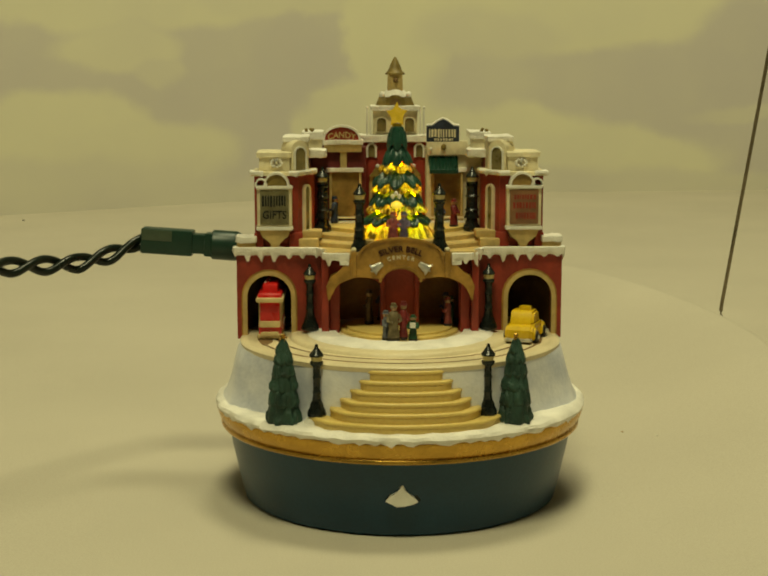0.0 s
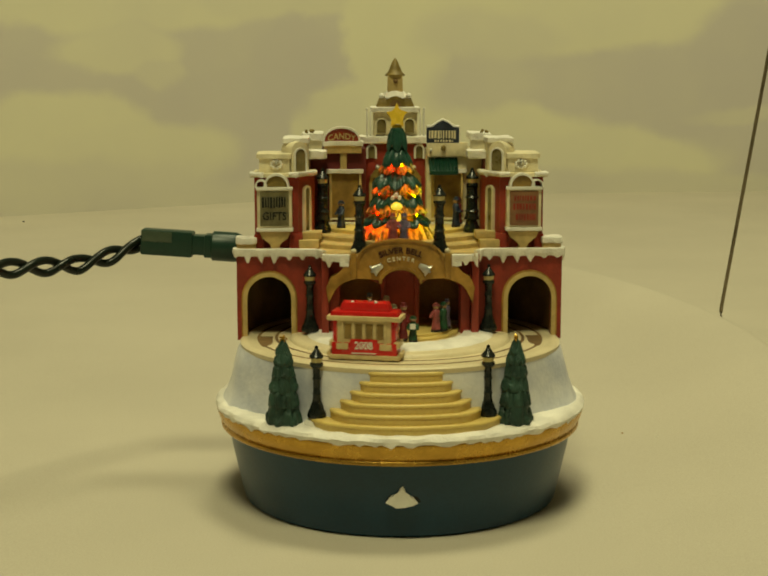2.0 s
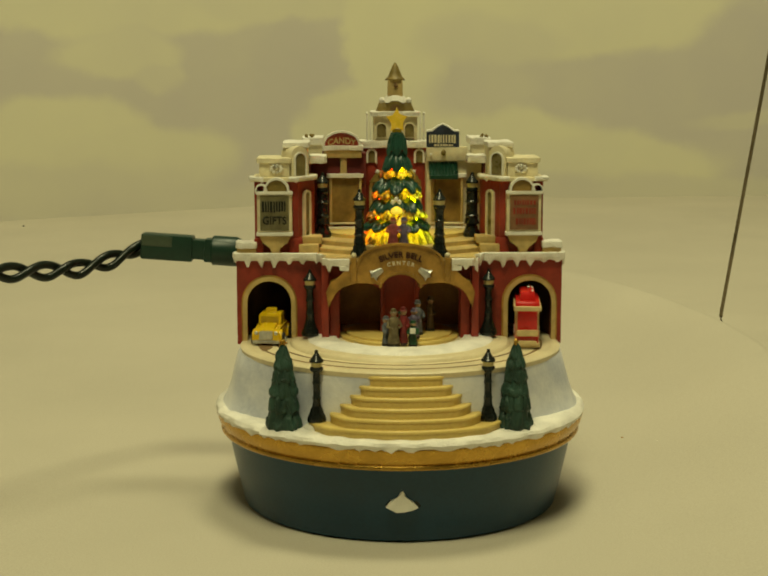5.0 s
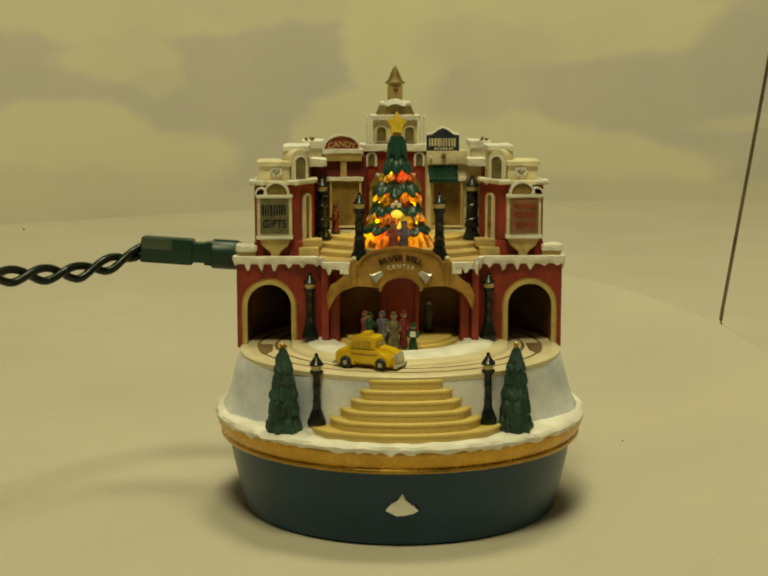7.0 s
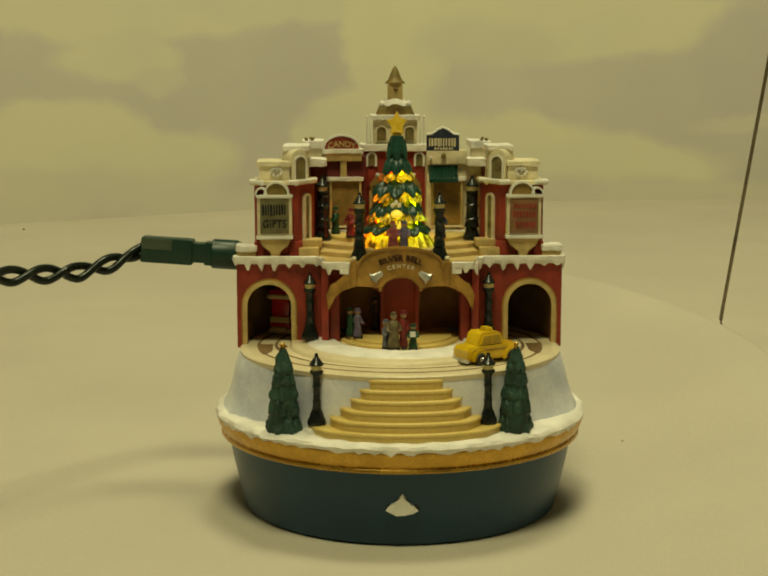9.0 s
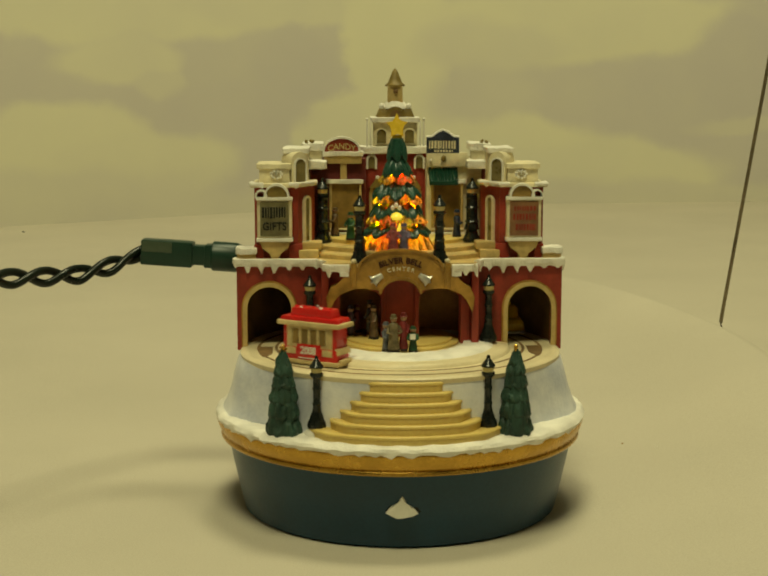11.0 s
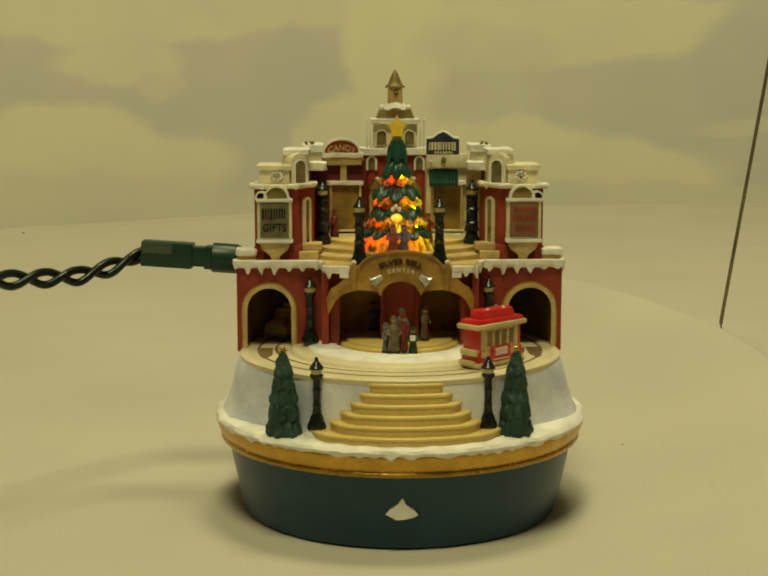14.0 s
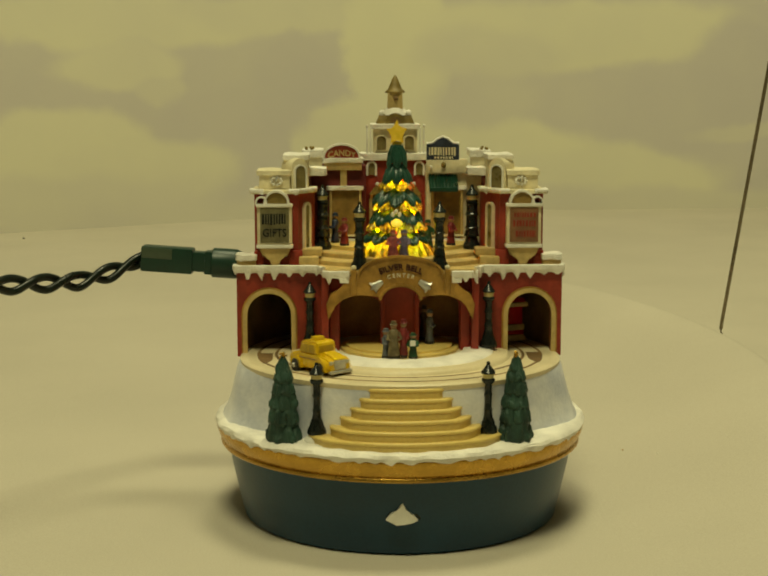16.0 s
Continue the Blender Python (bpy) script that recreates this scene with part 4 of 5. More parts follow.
def build_tree():
    t = thing("lit_tree", "green plastic tree with glowing scalloped garlands and a yellow star", "christmas tree", -0.8, 7.5, -0.7)
    tiers = ((120.8, 114.8, 2.0, 3.5), (114.4, 109.4, 2.3, 5.0), (106.8, 102.6, 4.2, 7.8), (100.2, 95.8, 5.6, 8.8), (93.6, 90.2, 7.0, 11.0))
    for i, (zt, zb, rt, rb) in enumerate(tiers):
        w = boughs(6 + i, i * 0.9)
        prof = [(0.01 if i == 0 else rt * 0.6, zt), (rt, zt - 0.4), ((rt + rb) / 2 + 0.5, (zt + zb) / 2 + 0.6), (rb, zb + 0.9), (rb * 0.98, zb), (rb * 0.86, zb + 0.3)]
        part("bough_tier", lathe(prof, 160, w), M_BOUGH, t, "ring of dark green boughs" if i == 0 else "")
    for i, (zt, zb, rt, rb) in enumerate(((108.8, 107.0, 4.6, 6.0), (102.6, 100.4, 6.4, 8.2), (96.4, 93.9, 7.8, 10.0), (90.8, 84.9, 8.8, 12.9))):
        w = ribs(7 + i % 2, 30 + 4 * i, i * 1.1)
        prof = [(rt, zt + 0.8), ((rt + rb) / 2 + 0.4, (zt + zb) / 2 + 0.5), (rb, zb + 0.6), (rb * 0.93, zb)]
        part("garland", lathe(prof, 192, w), M_SHELL, t, "glowing scalloped garland" if i == 0 else "")
    # unseen plate, added to keep the light of the two drums apart
    part("light_divider_plate", box(-0.2, 0.2, -5, 6, 84.9, 101, 0), M_WHITE, t)
    pts = []
    for k in range(10):
        r = 4.3 if k % 2 == 0 else 2.0
        pts.append((r * 0.86 * math.sin(2 * math.pi * k / 10), 124.4 + r * math.cos(2 * math.pi * k / 10)))
    part("star", slab(pts, -1.2, 0.6, bevel=0.4), M_STARLIT, t, "yellow plastic star lit from within")
    part("star_stem", box(-1.6, 1.6, -0.6, 0.8, 118.8, 121.6, 0.3), M_STARY, t)
    part("bauble", moved(lathe([(0, 1.0), (0.8, 0.8), (1.7, 0.2), (2.0, -0.7), (1.4, -1.5), (0, -1.8)], 24), -0.4, -9.6, 96.2), M_BULB, t, "bright yellow bulb cover")
    part("bauble", moved(lathe([(0, 2.2), (0.5, 1.0), (1.4, -0.6), (1.6, -1.6), (0.9, -2.2), (0, -2.4)], 24), 0.6, -10.2, 91.6), M_BULB, t, "bright yellow bulb cover")
    b = bmesh.new()
    for k in range(3):
        ball(-0.6 + (k - 1) * 1.1, -10.2, 98.6 + (0.9 if k == 1 else 0), 0.75, b, 1.2, 1, 1)
    part("silver_bells", b, M_WHITE, t, "cluster of small white bells")
    return t


def bulb_material():
    m = bpy.data.materials.new("bright_bulb_cover")
    m.use_nodes = True
    b = m.node_tree.nodes["Principled BSDF"]
    b.inputs["Base Color"].default_value = (0.8, 0.62, 0.1, 1)
    b.inputs["Roughness"].default_value = 0.25
    b.inputs["Emission Color"].default_value = (1.0, 0.74, 0.05, 1)
    b.inputs["Emission Strength"].default_value = 0.6
    return m


def lit_star_material():
    m = material("lit_star_plastic", (0.55, 0.38, 0.03), 0.28, vary=0.2, patch=300, bump=0.15)
    b = m.node_tree.nodes["Principled BSDF"]
    b.inputs["Emission Color"].default_value = (1.0, 0.62, 0.03, 1)
    b.inputs["Emission Strength"].default_value = 0.16
    return m


M_BULB = bulb_material()
M_STARLIT = lit_star_material()
build_tree()


# hidden turning drums, added to give the tree its changing glow
def build_glow_drum(s):
    w = thing("glow_drum", "hidden glowing drum added inside the tree for its changing light", "colour filter", s * 4.4 - 0.8, 7.0, 84.5, group="colour filters")
    part("drum", lathe([(0, 0), (2.6, 0), (2.6, 4), (2.2, 9), (1.6, 13), (1.0, 16), (0, 16)], 24), M_GLOW_DRUM_A if s < 0 else M_GLOW_DRUM_B, w)
    return w


def build_top_glow_drum():
    w = thing("glow_drum", "small hidden glowing drum added high in the tree for its changing light", "colour filter", -0.8, 7.5, 100.9, group="colour filters")
    part("drum", lathe([(0, 0), (2.2, 0), (2.2, 5.5), (1.6, 8.0), (0, 8.0)], 24), M_GLOW_DRUM_A, w)
    return w


GLOW_DRUMS = [build_glow_drum(-1), build_glow_drum(1), build_top_glow_drum()]

# ---- lamps and front trees ----


def build_lamp(fat=1.0):
    t = thing("street_lamp", "black green miniature street lamp with a cream lantern band", "street lamp", group="street lamps")
    part("foot", lathe([(0, 0), (2.8, 0), (3.0, 0.8), (2.7, 1.9), (2.2, 2.6), (2.1, 3.4), (1.5, 4.6), (0, 4.6)], 24, lobes(8, 0.06)), M_LAMP, t)
    post = [(1.5, 4.4), (1.15, 6.6), (1.4, 7.2), (1.1, 7.8), (1.05, 11.2), (1.35, 11.8), (1.05, 12.4), (1.05, 14.8), (1.35, 15.4)]
    part("post", lathe([(r * fat, z) for r, z in post] + [(0, 15.5)], 24, lobes(6, 0.07)), M_LAMP, t)
    part("collar", lathe([(0, 15.3), (1.5, 15.3), (2.0, 15.9), (2.0, 16.5), (1.6, 16.8), (0, 16.8)], 20), M_LAMP, t)
    part("lantern", lathe([(0, 16.7), (1.55, 16.7), (1.75, 18.3), (0, 18.3)], 16), M_LANTERN, t, "cream lantern band")
    part("cap", lathe([(0, 18.2), (2.1, 18.2), (2.15, 18.7), (1.5, 19.5), (0.9, 20.4), (0.55, 20.9), (0.6, 21.3), (0.35, 21.8), (0, 21.9)], 20), M_LAMP, t)
    return t


# pairs of lamps with ever stouter posts, from the steps up to the rear of the terrace
LAMP_SPOTS = [(1.0, (-26.6, -44.0, 35.8), (24.8, -44.0, 35.8)), (1.12, (-29.4, -0.6, 54.0), (29.0, -0.6, 54.0)),
              (1.35, (-13.2, -3.2, 80.3), (12.6, -3.2, 80.3)), (1.75, (-25.4, 21.5, 83.9), (25.2, 21.5, 83.9))]
for k, (fat, one, two) in enumerate(LAMP_SPOTS):
    lamp = build_lamp(fat)
    lamp.matrix_world = TURN @ pose(*[v / 1000 for v in one], 0, 0, 40 * k)
    copy_thing(lamp, TURN @ pose(*[v / 1000 for v in two], 0, 0, 40 * k + 20))


def lumps(n, phase):
    """Rounded clumps of needles with finer creases, uneven from clump to clump."""
    def wave(a, r, z):
        p = Vector((math.cos(a), math.sin(a), 0))
        warp = 0.5 * noise.noise(p * 1.7 + Vector((0, 0, phase * 3)))
        c = abs(math.sin(n * (a + warp) / 2 + phase))
        u = noise.noise(p * 2.6 + Vector((0, 0, z * 0.35 + phase)))
        f = noise.noise(p * 9.0 + Vector((0, 0, z * 1.6)))
        return (0.84 + 0.14 * c ** 0.6 + 0.10 * u + 0.05 * f, 1.0 * u + 0.35 * f - 0.5 * c)
    return wave


def build_pine():
    t = thing("pine_tree", "lobed dark green miniature pine with a gold tip", "tree", group="front pines")
    tiers = ((0, 8.4, 6.1, 4.0), (5.8, 12.8, 5.4, 3.4), (10.4, 17.0, 4.8, 2.8), (14.8, 20.6, 4.1, 2.2), (18.6, 23.8, 3.4, 1.6), (21.6, 26.3, 2.7, 0.7))
    for i, (z0, z1, r0, r1) in enumerate(tiers):
        prof = [(0, z0 + 0.4)]
        for k in range(15):
            u = k / 14
            prof.append(((r0 + (r1 - r0) * u ** 1.25) * min(1.0, 0.6 + 0.4 * (u / 0.22) ** 0.5), z0 + (z1 - z0) * u))
        prof.append((0, z1))
        part("bough_tier", lathe(prof, 110, lumps(8 - i % 2, i * 0.9)), M_PINE, t)
    b = ball(0, 0, 27.0, 0.75, None, 1.3, 1, 1)
    for k in range(5):
        ball(1.0 * math.cos(k * 1.256), 0.3 * math.sin(k), 26.8 + 0.8 * math.sin(k * 1.256), 0.4, b, 1, 1, 1)
    part("tip", b, M_GOLD, t, "gold tip")
    return t


PINE = build_pine()
PINE.matrix_world = TURN @ pose(-0.0366, -0.0418, 0.0325, 0, 0, 10)
copy_thing(PINE, TURN @ pose(0.0333, -0.0422, 0.0325, 0, 0, 75))

# ---- figurines: one plain mesh each ----


def skin(base, coat):
    """Painted figurine: coat, pale face and dark hat by height, with worn edges."""
    m = material("painted_figure_" + base, coat, 0.42, vary=0.45, grain=500, patch=420, bump=0.4)
    n, l = m.node_tree.nodes, m.node_tree.links
    co, sep, ramp, mix = n.new("ShaderNodeTexCoord"), n.new("ShaderNodeSeparateXYZ"), n.new("ShaderNodeValToRGB"), n.new("ShaderNodeMix")
    l.new(co.outputs["Generated"], sep.inputs[0]), l.new(sep.outputs["Z"], ramp.inputs["Fac"])
    ramp.color_ramp.interpolation = "CONSTANT"
    e = ramp.color_ramp.elements
    e[0].color, e[1].position, e[1].color = (1, 1, 1, 0), 0.79, (0.42, 0.26, 0.15, 1)
    hat = e.new(0.885)
    hat.color = (*[c * 0.7 for c in coat], 1)
    shoe = e.new(0.08)
    shoe.color, e[0].color = (1, 1, 1, 0), (0.03, 0.025, 0.02, 1)
    mix.data_type = "RGBA"
    b = n["Principled BSDF"]
    l.new(ramp.outputs["Alpha"], mix.inputs["Factor"])
    l.new(b.inputs["Base Color"].links[0].from_socket, mix.inputs["A"])
    l.new(ramp.outputs["Color"], mix.inputs["B"])
    l.new(mix.outputs["Result"], b.inputs["Base Color"])
    return m


def build_figure(name, label, mat, h=11.0, wide=1.0, sheet=False, group="strollers"):
    """A small painted figurine: coat, shoulders, head and hat in one mesh."""
    bm = lathe([(0, 0), (2.0 * wide, 0), (1.9 * wide, 0.5), (1.5 * wide, h * 0.3), (1.25 * wide, h * 0.5), (1.6 * wide, h * 0.66), (1.2 * wide, h * 0.75), (0.5, h * 0.79), (0, h * 0.8)], 14, lobes(5, 0.1), sy=0.8)
    ball(0, 0, h * 0.86, 1.05, bm, 1.1, 1, 2)
    lathe([(0, h), (0.8, h * 0.985), (0.95, h * 0.91), (1.35, h * 0.895), (0, h * 0.89)], 12, bm=bm)
    for s in (-1, 1):
        tube([(s * 1.4 * wide, 0, h * 0.68), (s * 2.0 * wide, -0.6, h * 0.52), (s * 1.0, -1.6, h * 0.5)], [0.6, 0.55, 0.4], 7, bm)
    ob = new(name, mesh_of(name, bm, mat))
    return tagged(ob, label, "figurine", group)


F_RED, F_GREEN, F_GREY = skin("red", (0.22, 0.03, 0.03)), skin("green", (0.02, 0.08, 0.035)), skin("grey", (0.16, 0.17, 0.19))
F_PURPLE, F_BROWN, F_BLUE, F_PINK = skin("purple", (0.16, 0.13, 0.21)), skin("brown", (0.16, 0.10, 0.05)), skin("blue", (0.035, 0.05, 0.09)), skin("pink", (0.36, 0.09, 0.09))
F_KHAKI = skin("khaki", (0.20, 0.16, 0.085))


def put(ob, x, y, z, rz=0):
    ob.matrix_world = TURN @ pose(x / 1000, y / 1000, z / 1000, 0, 0, rz)
    return ob


put(build_figure("caroler_figurine", "khaki brown caroler figurine on the street", F_KHAKI, 12.2, 1.15, group="carolers"), -2.6, -15.6, 53.2, 20)
put(build_figure("caroler_figurine", "dark red caroler figurine on the street", F_RED, 12.6, 0.85, group="carolers"), 0.6, -14.6, 53.2, -5)
put(build_figure("caroler_figurine", "small green caroler figurine on the street", F_GREEN, 8.4, 0.8, group="carolers"), 3.6, -15.8, 53.2, -15)
put(build_figure("caroler_figurine", "grey caroler figurine leaning to the side", F_GREY, 9.6, 0.8, group="carolers"), -5.0, -14.4, 53.2, 40)
SHEET = thing("song_sheet", "small white song sheet", "song sheet", 3.4, -17.6, 58.4)
part("page", box(-0.9, 0.9, -0.15, 0.15, -0.9, 0.9, 0.1), M_WHITE, SHEET)
put(build_figure("tree_figurine", "red figurine before the lit tree", F_PINK, 9.4, 1.05, group="tree pair"), -2.4, -4.2, 83.8, 10)
put(build_figure("tree_figurine", "mauve figurine before the lit tree", F_PURPLE, 9.4, 0.9, group="tree pair"), 1.1, -4.2, 83.8, -10)

# seconds at which each stroller passes the front, radius of its round
LOWER = [("red", F_PINK, 4.5, 16.0, 9.5, -19.74), ("green", F_GREEN, 5.0, 17.0, 9.5, -19.74), ("purple", F_PURPLE, 5.8, 16.3, 10.0, -19.74),
         ("brown", F_BROWN, 12.6, 10.2, 11.5, 9.87), ("grey", F_GREY, 13.95, 10.2, 11.5, 9.87)]
UPPER = [("dark", F_BLUE, -2.6, 10.5), ("red", F_RED, -4.2, 9.5), ("blue", F_BLUE, 6.2, 9.5), ("red", F_RED, 12.2, 10.0), ("green", F_GREEN, 14.2, 9.5), ("dark", F_BROWN, 16.4, 10.0)]
LOWER_FIGURES = [build_figure("stroller_figurine", f"{c} painted stroller figurine on the turning stage", m, h) for c, m, t0, r, h, turn in LOWER]
UPPER_FIGURES = [build_figure("stroller_figurine", f"{c} painted stroller figurine on the upper terrace", m, h, group="upper strollers") for c, m, t0, h in UPPER]


def build_stage():
    b = thing("turning_stage", "round tan stage that turns under the strollers", "stage", 0, 4, 52.6)
    part("disc", lathe([(0, 0.1), (19.6, 0.1), (19.6, 1.1), (19.3, 1.4), (17.6, 1.45), (17.5, 2.1), (17.2, 2.3), (0, 2.3)], 72), M_STEP, b)
    return b


STAGE = build_stage()

# ---- tram and taxi ----


def build_tram():
    t = thing("tram", "red and cream toy tram with a red clerestory roof", "tram", turned=False)
    part("chassis", box(-11.3, 11.3, -4.9, 4.9, 0.5, 1.8, 0.4), M_TRAMTAN, t, "cream running board")
    part("lower_body", box(-10.4, 10.4, -4.4, 4.4, 1.6, 5.2, 0.4), M_TRAMRED, t, "red lower panels")
    part("cabin", box(-8.6, 8.6, -4.2, 4.2, 5.0, 11.6, 0.3), M_TRAMTAN, t, "cream cabin")
    for s in (-1, 1):
        part("platform_rail", box(*sorted((s * 9.4, s * 11.2)), -4.2, 4.2, 3.8, 5.6, 0.4), M_TRAMTAN, t)
        part("end_panel", box(*sorted((s * 8.4, s * 10.0)), -3.9, 3.9, 5.0, 11.4, 0.3), M_TRAMRED, t)
        part("bumper", box(*sorted((s * 10.8, s * 12.0)), -3.6, 3.6, 1.2, 2.6, 0.4), M_TRAMTAN, t)
        for k in range(4):
            x = -5.1 + 3.4 * k
            part("window", box(x - 1.1, x + 1.1, s * 4.3 - 0.12, s * 4.3 + 0.12, 6.2, 10.4, 0.1), M_SHADE, t, "dark amber window")
        for k in range(5):
            x = -6.8 + 3.4 * k
            part("window_post", box(x - 0.35, x + 0.35, s * 4.4 - 0.25, s * 4.4 + 0.25, 5.0, 11.4, 0.1), M_TRAMTAN, t)
        plate_ob = part("name_board", box(-4.4, 4.4, s * 4.55 - 0.3, s * 4.55 + 0.3, 2.0, 6.2, 0.2), M_TRAMRED, t)
        part("corner_panel", box(-8.8, -5.0, s * 4.4 - 0.25, s * 4.4 + 0.25, 3.2, 5.0, 0.2), M_TRAMTAN, t)
        part("corner_panel", box(5.0, 8.8, s * 4.4 - 0.25, s * 4.4 + 0.25, 3.2, 5.0, 0.2), M_TRAMTAN, t)
        part("board_line", box(-3.9, 3.9, s * 4.85 - 0.1, s * 4.85 + 0.1, 2.2, 2.5, 0), M_WHITE, plate_ob)
        part("year_number", moved(letters("2008", 2.9, 0.15, 0.08), 0, s * 4.9, 4.4, 0 if s < 0 else 180), M_WHITE, plate_ob, "white raised number")
    part("roof_edge", box(-11.8, 11.8, -5.4, 5.4, 11.2, 12.6, 0.5), M_TRAMTAN, t, "cream roof edge")
    part("roof", box(-11.0, 11.0, -4.9, 4.9, 12.4, 13.8, 0.5, taper=0.94), M_TRAMRED, t, "red roof")
    part("clerestory", box(-8.2, 8.2, -3.2, 3.2, 13.4, 16.2, 0.8, taper=0.9), M_TRAMRED, t, "red raised roof")
    b = bmesh.new()
    for x in (-6.4, -3.2, 0, 3.2, 6.4):
        ball(x, -1.2, 16.2, 0.8, b, 0.6, 1, 1)
    part("roof_knob", b, M_TRAMRED, t)
    part("roof_lamp", ball(3.4, -2.0, 16.0, 0.75, ball(-4.0, -2.0, 16.0, 0.6, None, 1, 1, 1), 1, 1, 1), M_WHITE, t, "small white roof lamps")
    part("hook", ball(1.4, -0.6, 16.5, 0.6, None, 1, 1, 1), M_SILVER, t)
    return t


def build_taxi():
    t = thing("taxi", "yellow toy taxi with silver bumpers and a roof sign", "taxi", turned=False)
    prof = [(-10.4, 1.6), (-10.8, 2.6), (-10.6, 4.6), (-9.6, 5.6), (-5.6, 6.0), (3.6, 6.0), (8.6, 5.4), (10.2, 4.6), (10.6, 3.0), (10.4, 1.6)]
    part("body", slab(prof, -4.2, 4.2, bevel=0.7), M_TAXI, t, "rounded yellow body")
    part("hood", slab([(3.4, 5.4), (4.4, 6.9), (8.6, 6.2), (10.3, 5.2), (10.3, 4)], -2.6, 2.6, bevel=0.6), M_TAXI, t)
    part("cabin", slab([(-6.6, 5.6), (-5.2, 9.2), (-4.2, 9.9), (2.0, 9.9), (3.0, 9.4), (4.2, 5.6)], -3.7, 3.7, bevel=0.7), M_TAXI, t)
    for s in (-1, 1):
        for x0, x1 in ((-4.9, -1.3), (-0.8, 2.6)):
            part("window", slab([(x0, 6.4), (x0 + (0.5 if x0 < -2 else 0), 8.9), (x1 - (0.7 if x1 > 0 else 0), 8.9), (x1, 6.4)], s * 3.72 - 0.1, s * 3.72 + 0.1), M_TAXIGLASS, t)
        part("belt_line", box(-8.5, 7, s * 4.25 - 0.12, s * 4.25 + 0.12, 4.6, 4.9, 0), M_OCHRE, t)
        for x in (-6.2, 6.4):
            part("fender", moved(slab(arch(0, 2.9, 1.4, 2.6, 10, 2.6), -0.9, 0.9, bevel=0.3), x, s * 4.0, 0), M_TAXI, t)
            w = new("wheel", mesh_of("wheel", moved(bmesh_wheel(), x, s * 4.75, 2.05), M_TYRE))
            w.parent = t
            part("hub", ball(x, s * 5.25, 2.05, 0.95, None, 1, 1, 1), M_SILVER, w)
        part("headlight", ball(10.3, s * 3.2, 4.3, 0.75, None, 1, 0.7, 1), M_SILVER, t)
    part("windscreen", moved(box(-2.9, 2.9, -0.15, 0.15, 0, 2.6, 0.1), 3.75, 0, 6.2, 90), M_TAXIGLASS, t)
    part("grille", box(10.2, 11.0, -2.2, 2.2, 2.2, 5.0, 0.3), M_SILVER, t, "silver grille")
    part("bumper", box(10.4, 11.6, -4.4, 4.4, 1.0, 2.0, 0.4), M_SILVER, t, "silver bumper")
    part("bumper", box(-11.6, -10.4, -4.4, 4.4, 1.0, 2.0, 0.4), M_SILVER, t, "silver bumper")
    part("roof_sign", box(-2.0, 0.8, -2.0, 2.0, 9.7, 11.2, 0.3, taper=0.85), M_TAXI, t, "yellow roof sign")
    return t


def bmesh_wheel():
    bm = lathe([(0, -0.8), (1.6, -0.8), (2.05, -0.4), (2.05, 0.4), (1.6, 0.8), (0, 0.8)], 16)
    bmesh.ops.transform(bm, matrix=Matrix.Rotation(radians(90), 4, "X"), verts=bm.verts)
    return bm


TRAM, TAXI = build_tram(), build_taxi()
for car, size in ((TRAM, (0.97, 0.82, 1.11)), (TAXI, (0.92, 1.0, 1.0))):
    for piece in car.children_recursive:
        piece.data.transform(Matrix.Diagonal((*size, 1)))

# ---- plug, cable and rod ----


def build_plug():
    p = thing("light_plug", "green plastic light string plug in the ornament's side", "plug", turned=False)
    d = pose(0, 0, 0, 0, 3.8, 0)

    def along(bm):
        bmesh.ops.transform(bm, matrix=Matrix.Translation((-88.0, 22, 80.8)) @ d, verts=bm.verts)
        return bm
    part("housing", along(box(0, 17.6, -3.6, 3.6, -4.3, 4.3, 0.7)), M_PLUG, p)
    part("label_plate", along(box(0.4, 10.6, -3.75, -3.0, 0.4, 4.0, 0.2)), M_PLUGTOP, p, "paler flat face of the plug")
    part("neck", along(box(17.2, 24.0, -3.0, 3.0, -3.3, 3.3, 0.5)), M_PLUG, p)
    part("collar", along(box(21.6, 24.6, -3.3, 3.3, -4.0, 3.8, 0.5)), M_PLUG, p)
    bm = lathe([(0, 0), (4.4, 0), (5.1, 0.6), (5.1, 8.4), (4.2, 10.6), (0, 10.6)], 24)
    bmesh.ops.transform(bm, matrix=Matrix.Translation((23.8, 0, -0.1)) @ Matrix.Rotation(radians(90), 4, "Y"), verts=bm.verts)
    part("socket", along(bm), M_PLUG, p, "round green socket end")
    return p


def build_cable():
    c = thing("twisted_cable", "dark green twisted pair cable of a light string", "cable", turned=False)
    for k in range(2):
        pts = []
        for i in range(90):
            u = i / 89
            x = -87.5 - 68 * u + 10 * u * u
            y = 21.6 - 86 * u + 8 * math.sin(math.pi * u)
            z = 80.6 - 7.0 * (1 - math.exp(-u * 5.5)) + 11.0 * max(0, u - 0.28)
            a = math.pi * k + u * 90 / 12.3 * math.pi + 1.2
            spread = min(1.0, 0.55 + u * 4)
            pts.append((x, y + 1.5 * math.cos(a) * spread, z + 2.1 * math.sin(a) * spread))
        part("strand", tube(pts, 1.35, 10), M_WIRE, c)
    return c


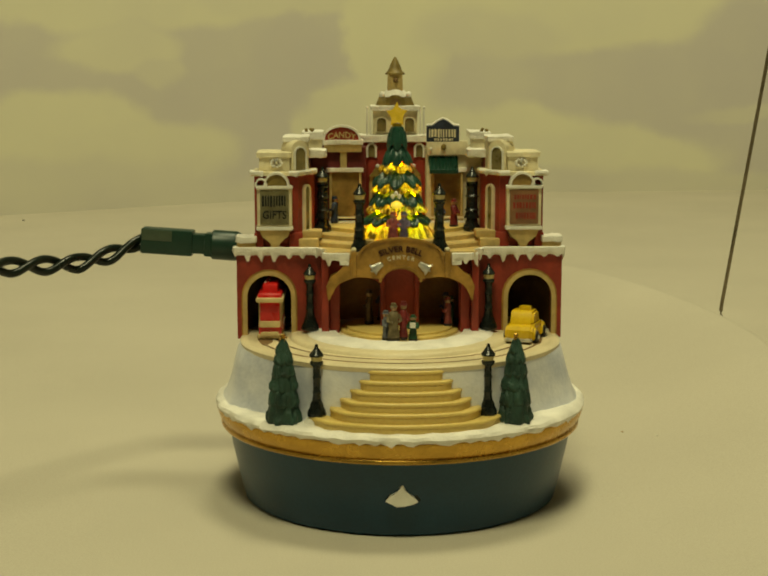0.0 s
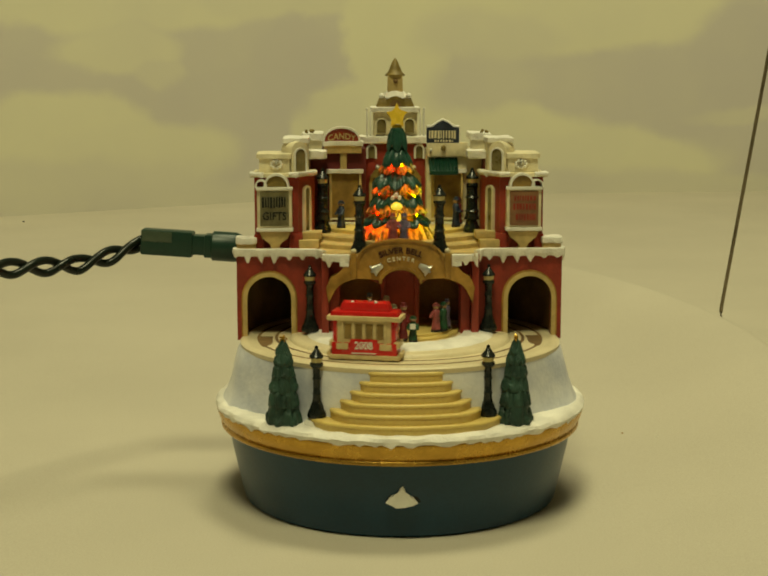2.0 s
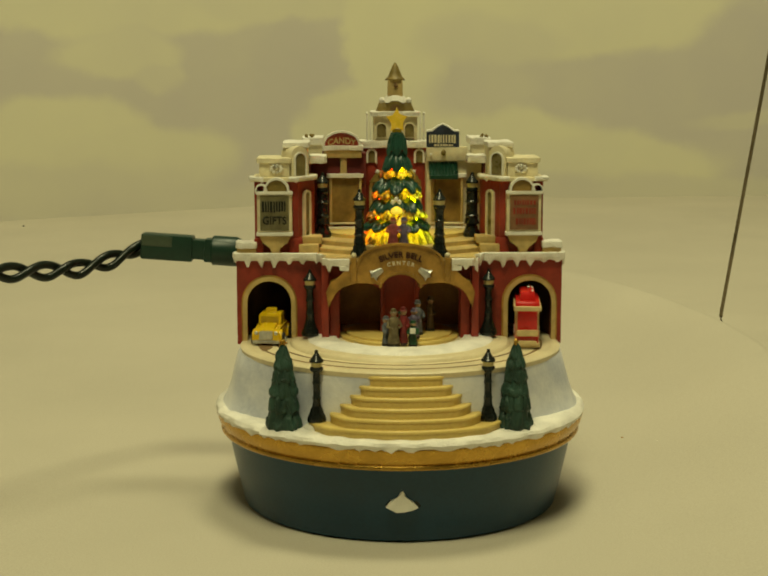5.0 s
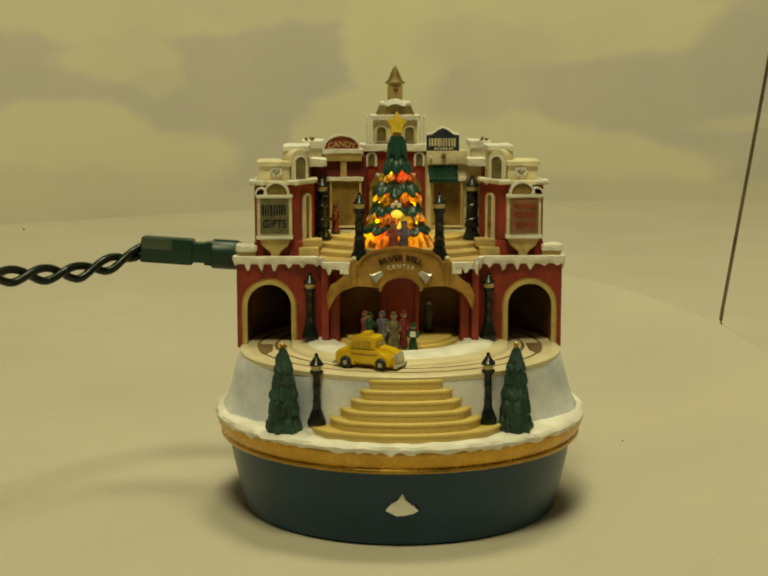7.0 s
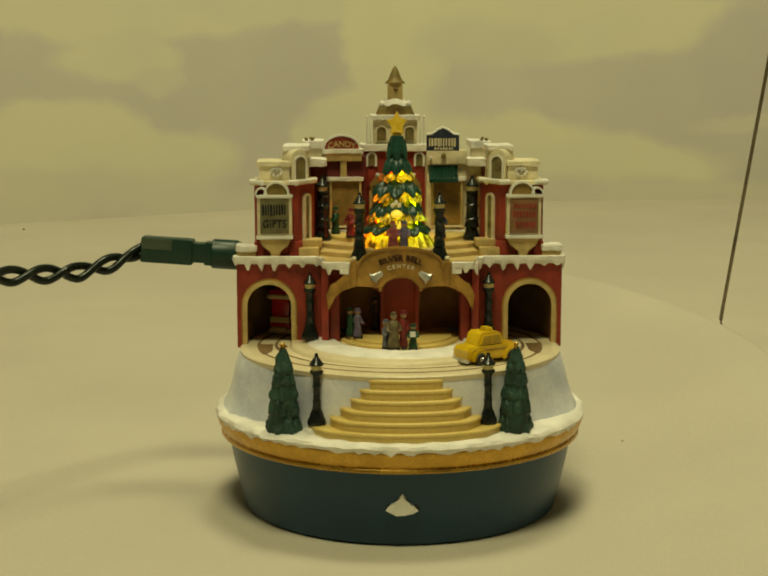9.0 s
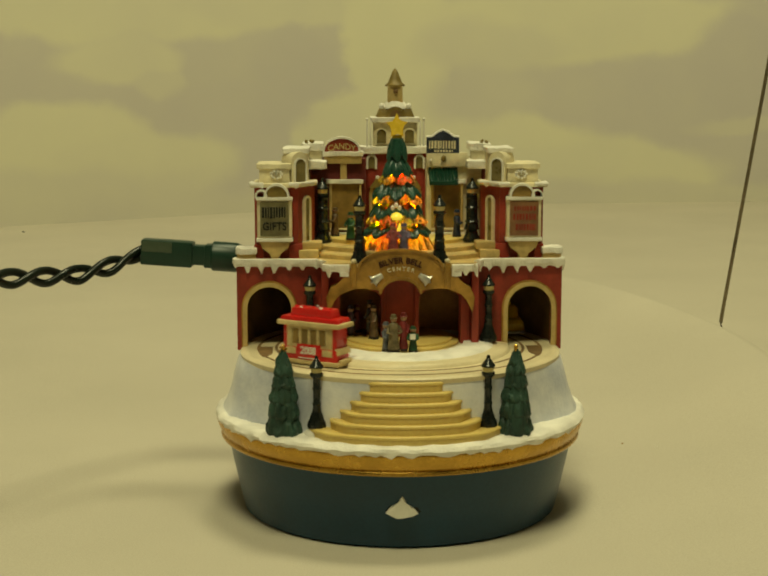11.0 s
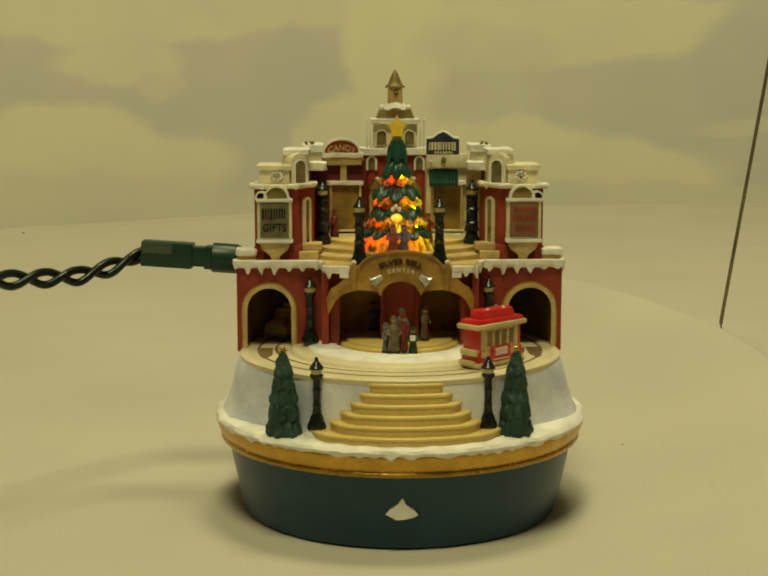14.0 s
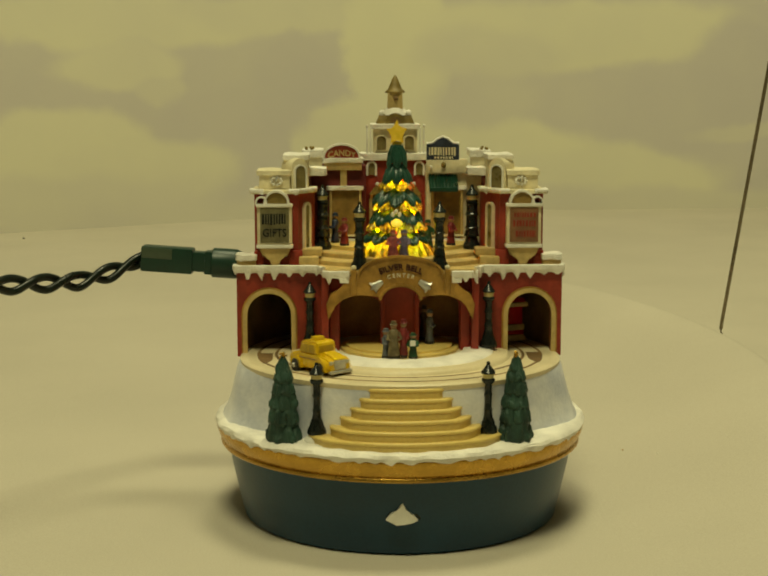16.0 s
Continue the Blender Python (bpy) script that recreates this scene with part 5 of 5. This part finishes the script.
def build_rod():
    r = thing("stand_edge_rod", "thin brown bent rod in place of a clear stand edge behind the felt ridge", "rod", turned=False)
    # rod shape stands in for the edge of a clear stand
    top, low = Vector((167.3, 200, 149.0)), Vector((149.5, 200, 29.0))
    pts = [top + (low - top) * (k / 20) for k in range(21)]
    for dx, dz in ((-0.3, -3), (-0.2, -5.5), (0.5, -8), (1.8, -10.5), (4.0, -13.5), (7.4, -17.5), (11.0, -21.5), (15.0, -25.0), (19.0, -27.8)):
        pts.append(low + Vector((dx, 0, dz)))
    part("rod", tube(pts, 0.85, 10), M_ROD, r)
    return r


def build_crumb(x, y, r, mat, label):
    c = thing("crumb", label, "crumb", x, y, table_height(x / 1000, y / 1000) * 1000 + r * 0.5, turned=False, group="crumbs")
    part("speck", ball(0, 0, 0, r, None, 0.7, 1.3, 2, 0.5), mat, c)


build_crumb(-332, 810, 0.9, M_TYRE, "tiny dark speck lying on the felt")
build_crumb(84, 66, 0.35, M_OCHRE, "tiny brown crumb lying on the felt")
build_crumb(95, 54, 0.3, M_SNOW, "tiny white crumb lying on the felt")
build_plug()
build_cable()
build_rod()

# ---- what moves ----
TURN_TIME = 9.87


# seconds from the front and degrees round the loop: slow before the steps, fast into the tunnels
PACE = [(0, 0), (0.56, 14.5), (1.1, 27.5), (1.4, 37), (2.05, 60), (2.47, 84), (2.93, 103), (3.6, 132), (4.935, 180)]


def round_loop(s):
    for (s0, a0), (s1, a1) in zip(PACE, PACE[1:]):
        if s <= s1:
            return a0 + (a1 - a0) * (s - s0) / (s1 - s0)
    return 180.0


def on_loop(t, front, askew):
    """Pose on the street's loop, which passes the front at a steady pace and turns into both tunnels."""
    off = (t - front + TURN_TIME / 2) % TURN_TIME - TURN_TIME / 2
    side = 1 if off >= 0 else -1
    a = side * radians(round_loop(abs(off)))
    x, y = 42.2 * math.sin(a), 5.5 - 41.5 * math.cos(a)
    heading = abs(math.degrees(a))
    if heading > 90:  # deep in the tunnels the loop runs straight back before it bends
        x = side * 42.2 * abs(math.sin(a)) ** 0.6
        heading = 90 + 90 * ((heading - 90) / 90) ** 1.8
    heading = side * heading + 7 * max(0.0, math.sin(a)) ** 3 + askew
    if -math.pi / 2 < a < 0:  # the cars swing out late as they leave the tunnel
        heading += 9 * math.sin(-2 * a) * (1 if askew > -5 else 0)
    return TURN @ pose(x / 1000, y / 1000, 0.0514, 0, 0, heading)


def on_ring(t, front, radius, cy, z, period, face=90):
    a = 360 * (t - front) / period - 90
    return TURN @ pose(radius * math.cos(radians(a)) / 1000, (cy + radius * math.sin(radians(a))) / 1000, z / 1000, 0, 0, a + face)


def motions():
    steps = [0.5 * k for k in range(33)]
    fine = [0.25 * k for k in range(65)]
    walk(TRAM, [(t, on_loop(t, 2.62, -1.0)) for t in fine])
    walk(TAXI, [(t, on_loop(t, 7.56, -11.0)) for t in fine])
    for ob, (c, m, t0, r, h, turn) in zip(LOWER_FIGURES, LOWER):
        walk(ob, [(t, on_ring(t, t0, r, 4.0, 54.9, turn, 90 if turn > 0 else -90)) for t in steps])
    for ob, (c, m, t0, h) in zip(UPPER_FIGURES, UPPER):
        walk(ob, [(t, on_ring(t, t0, 21.5, 32.0, 85.3, 24.0)) for t in steps])
    walk(STAGE, [(t, TURN @ pose(0, 0.004, 0.0526, 0, 0, 360 * t / TURN_TIME)) for t in steps])
    for ob, (x, z) in zip(GLOW_DRUMS, ((-0.0052, 0.0845), (0.0036, 0.0845), (-0.0008, 0.1009))):
        walk(ob, [(t, TURN @ pose(x, 0.0070, z, 0, 0, 360 * (t - 2.4) / 4.05)) for t in steps])


motions()
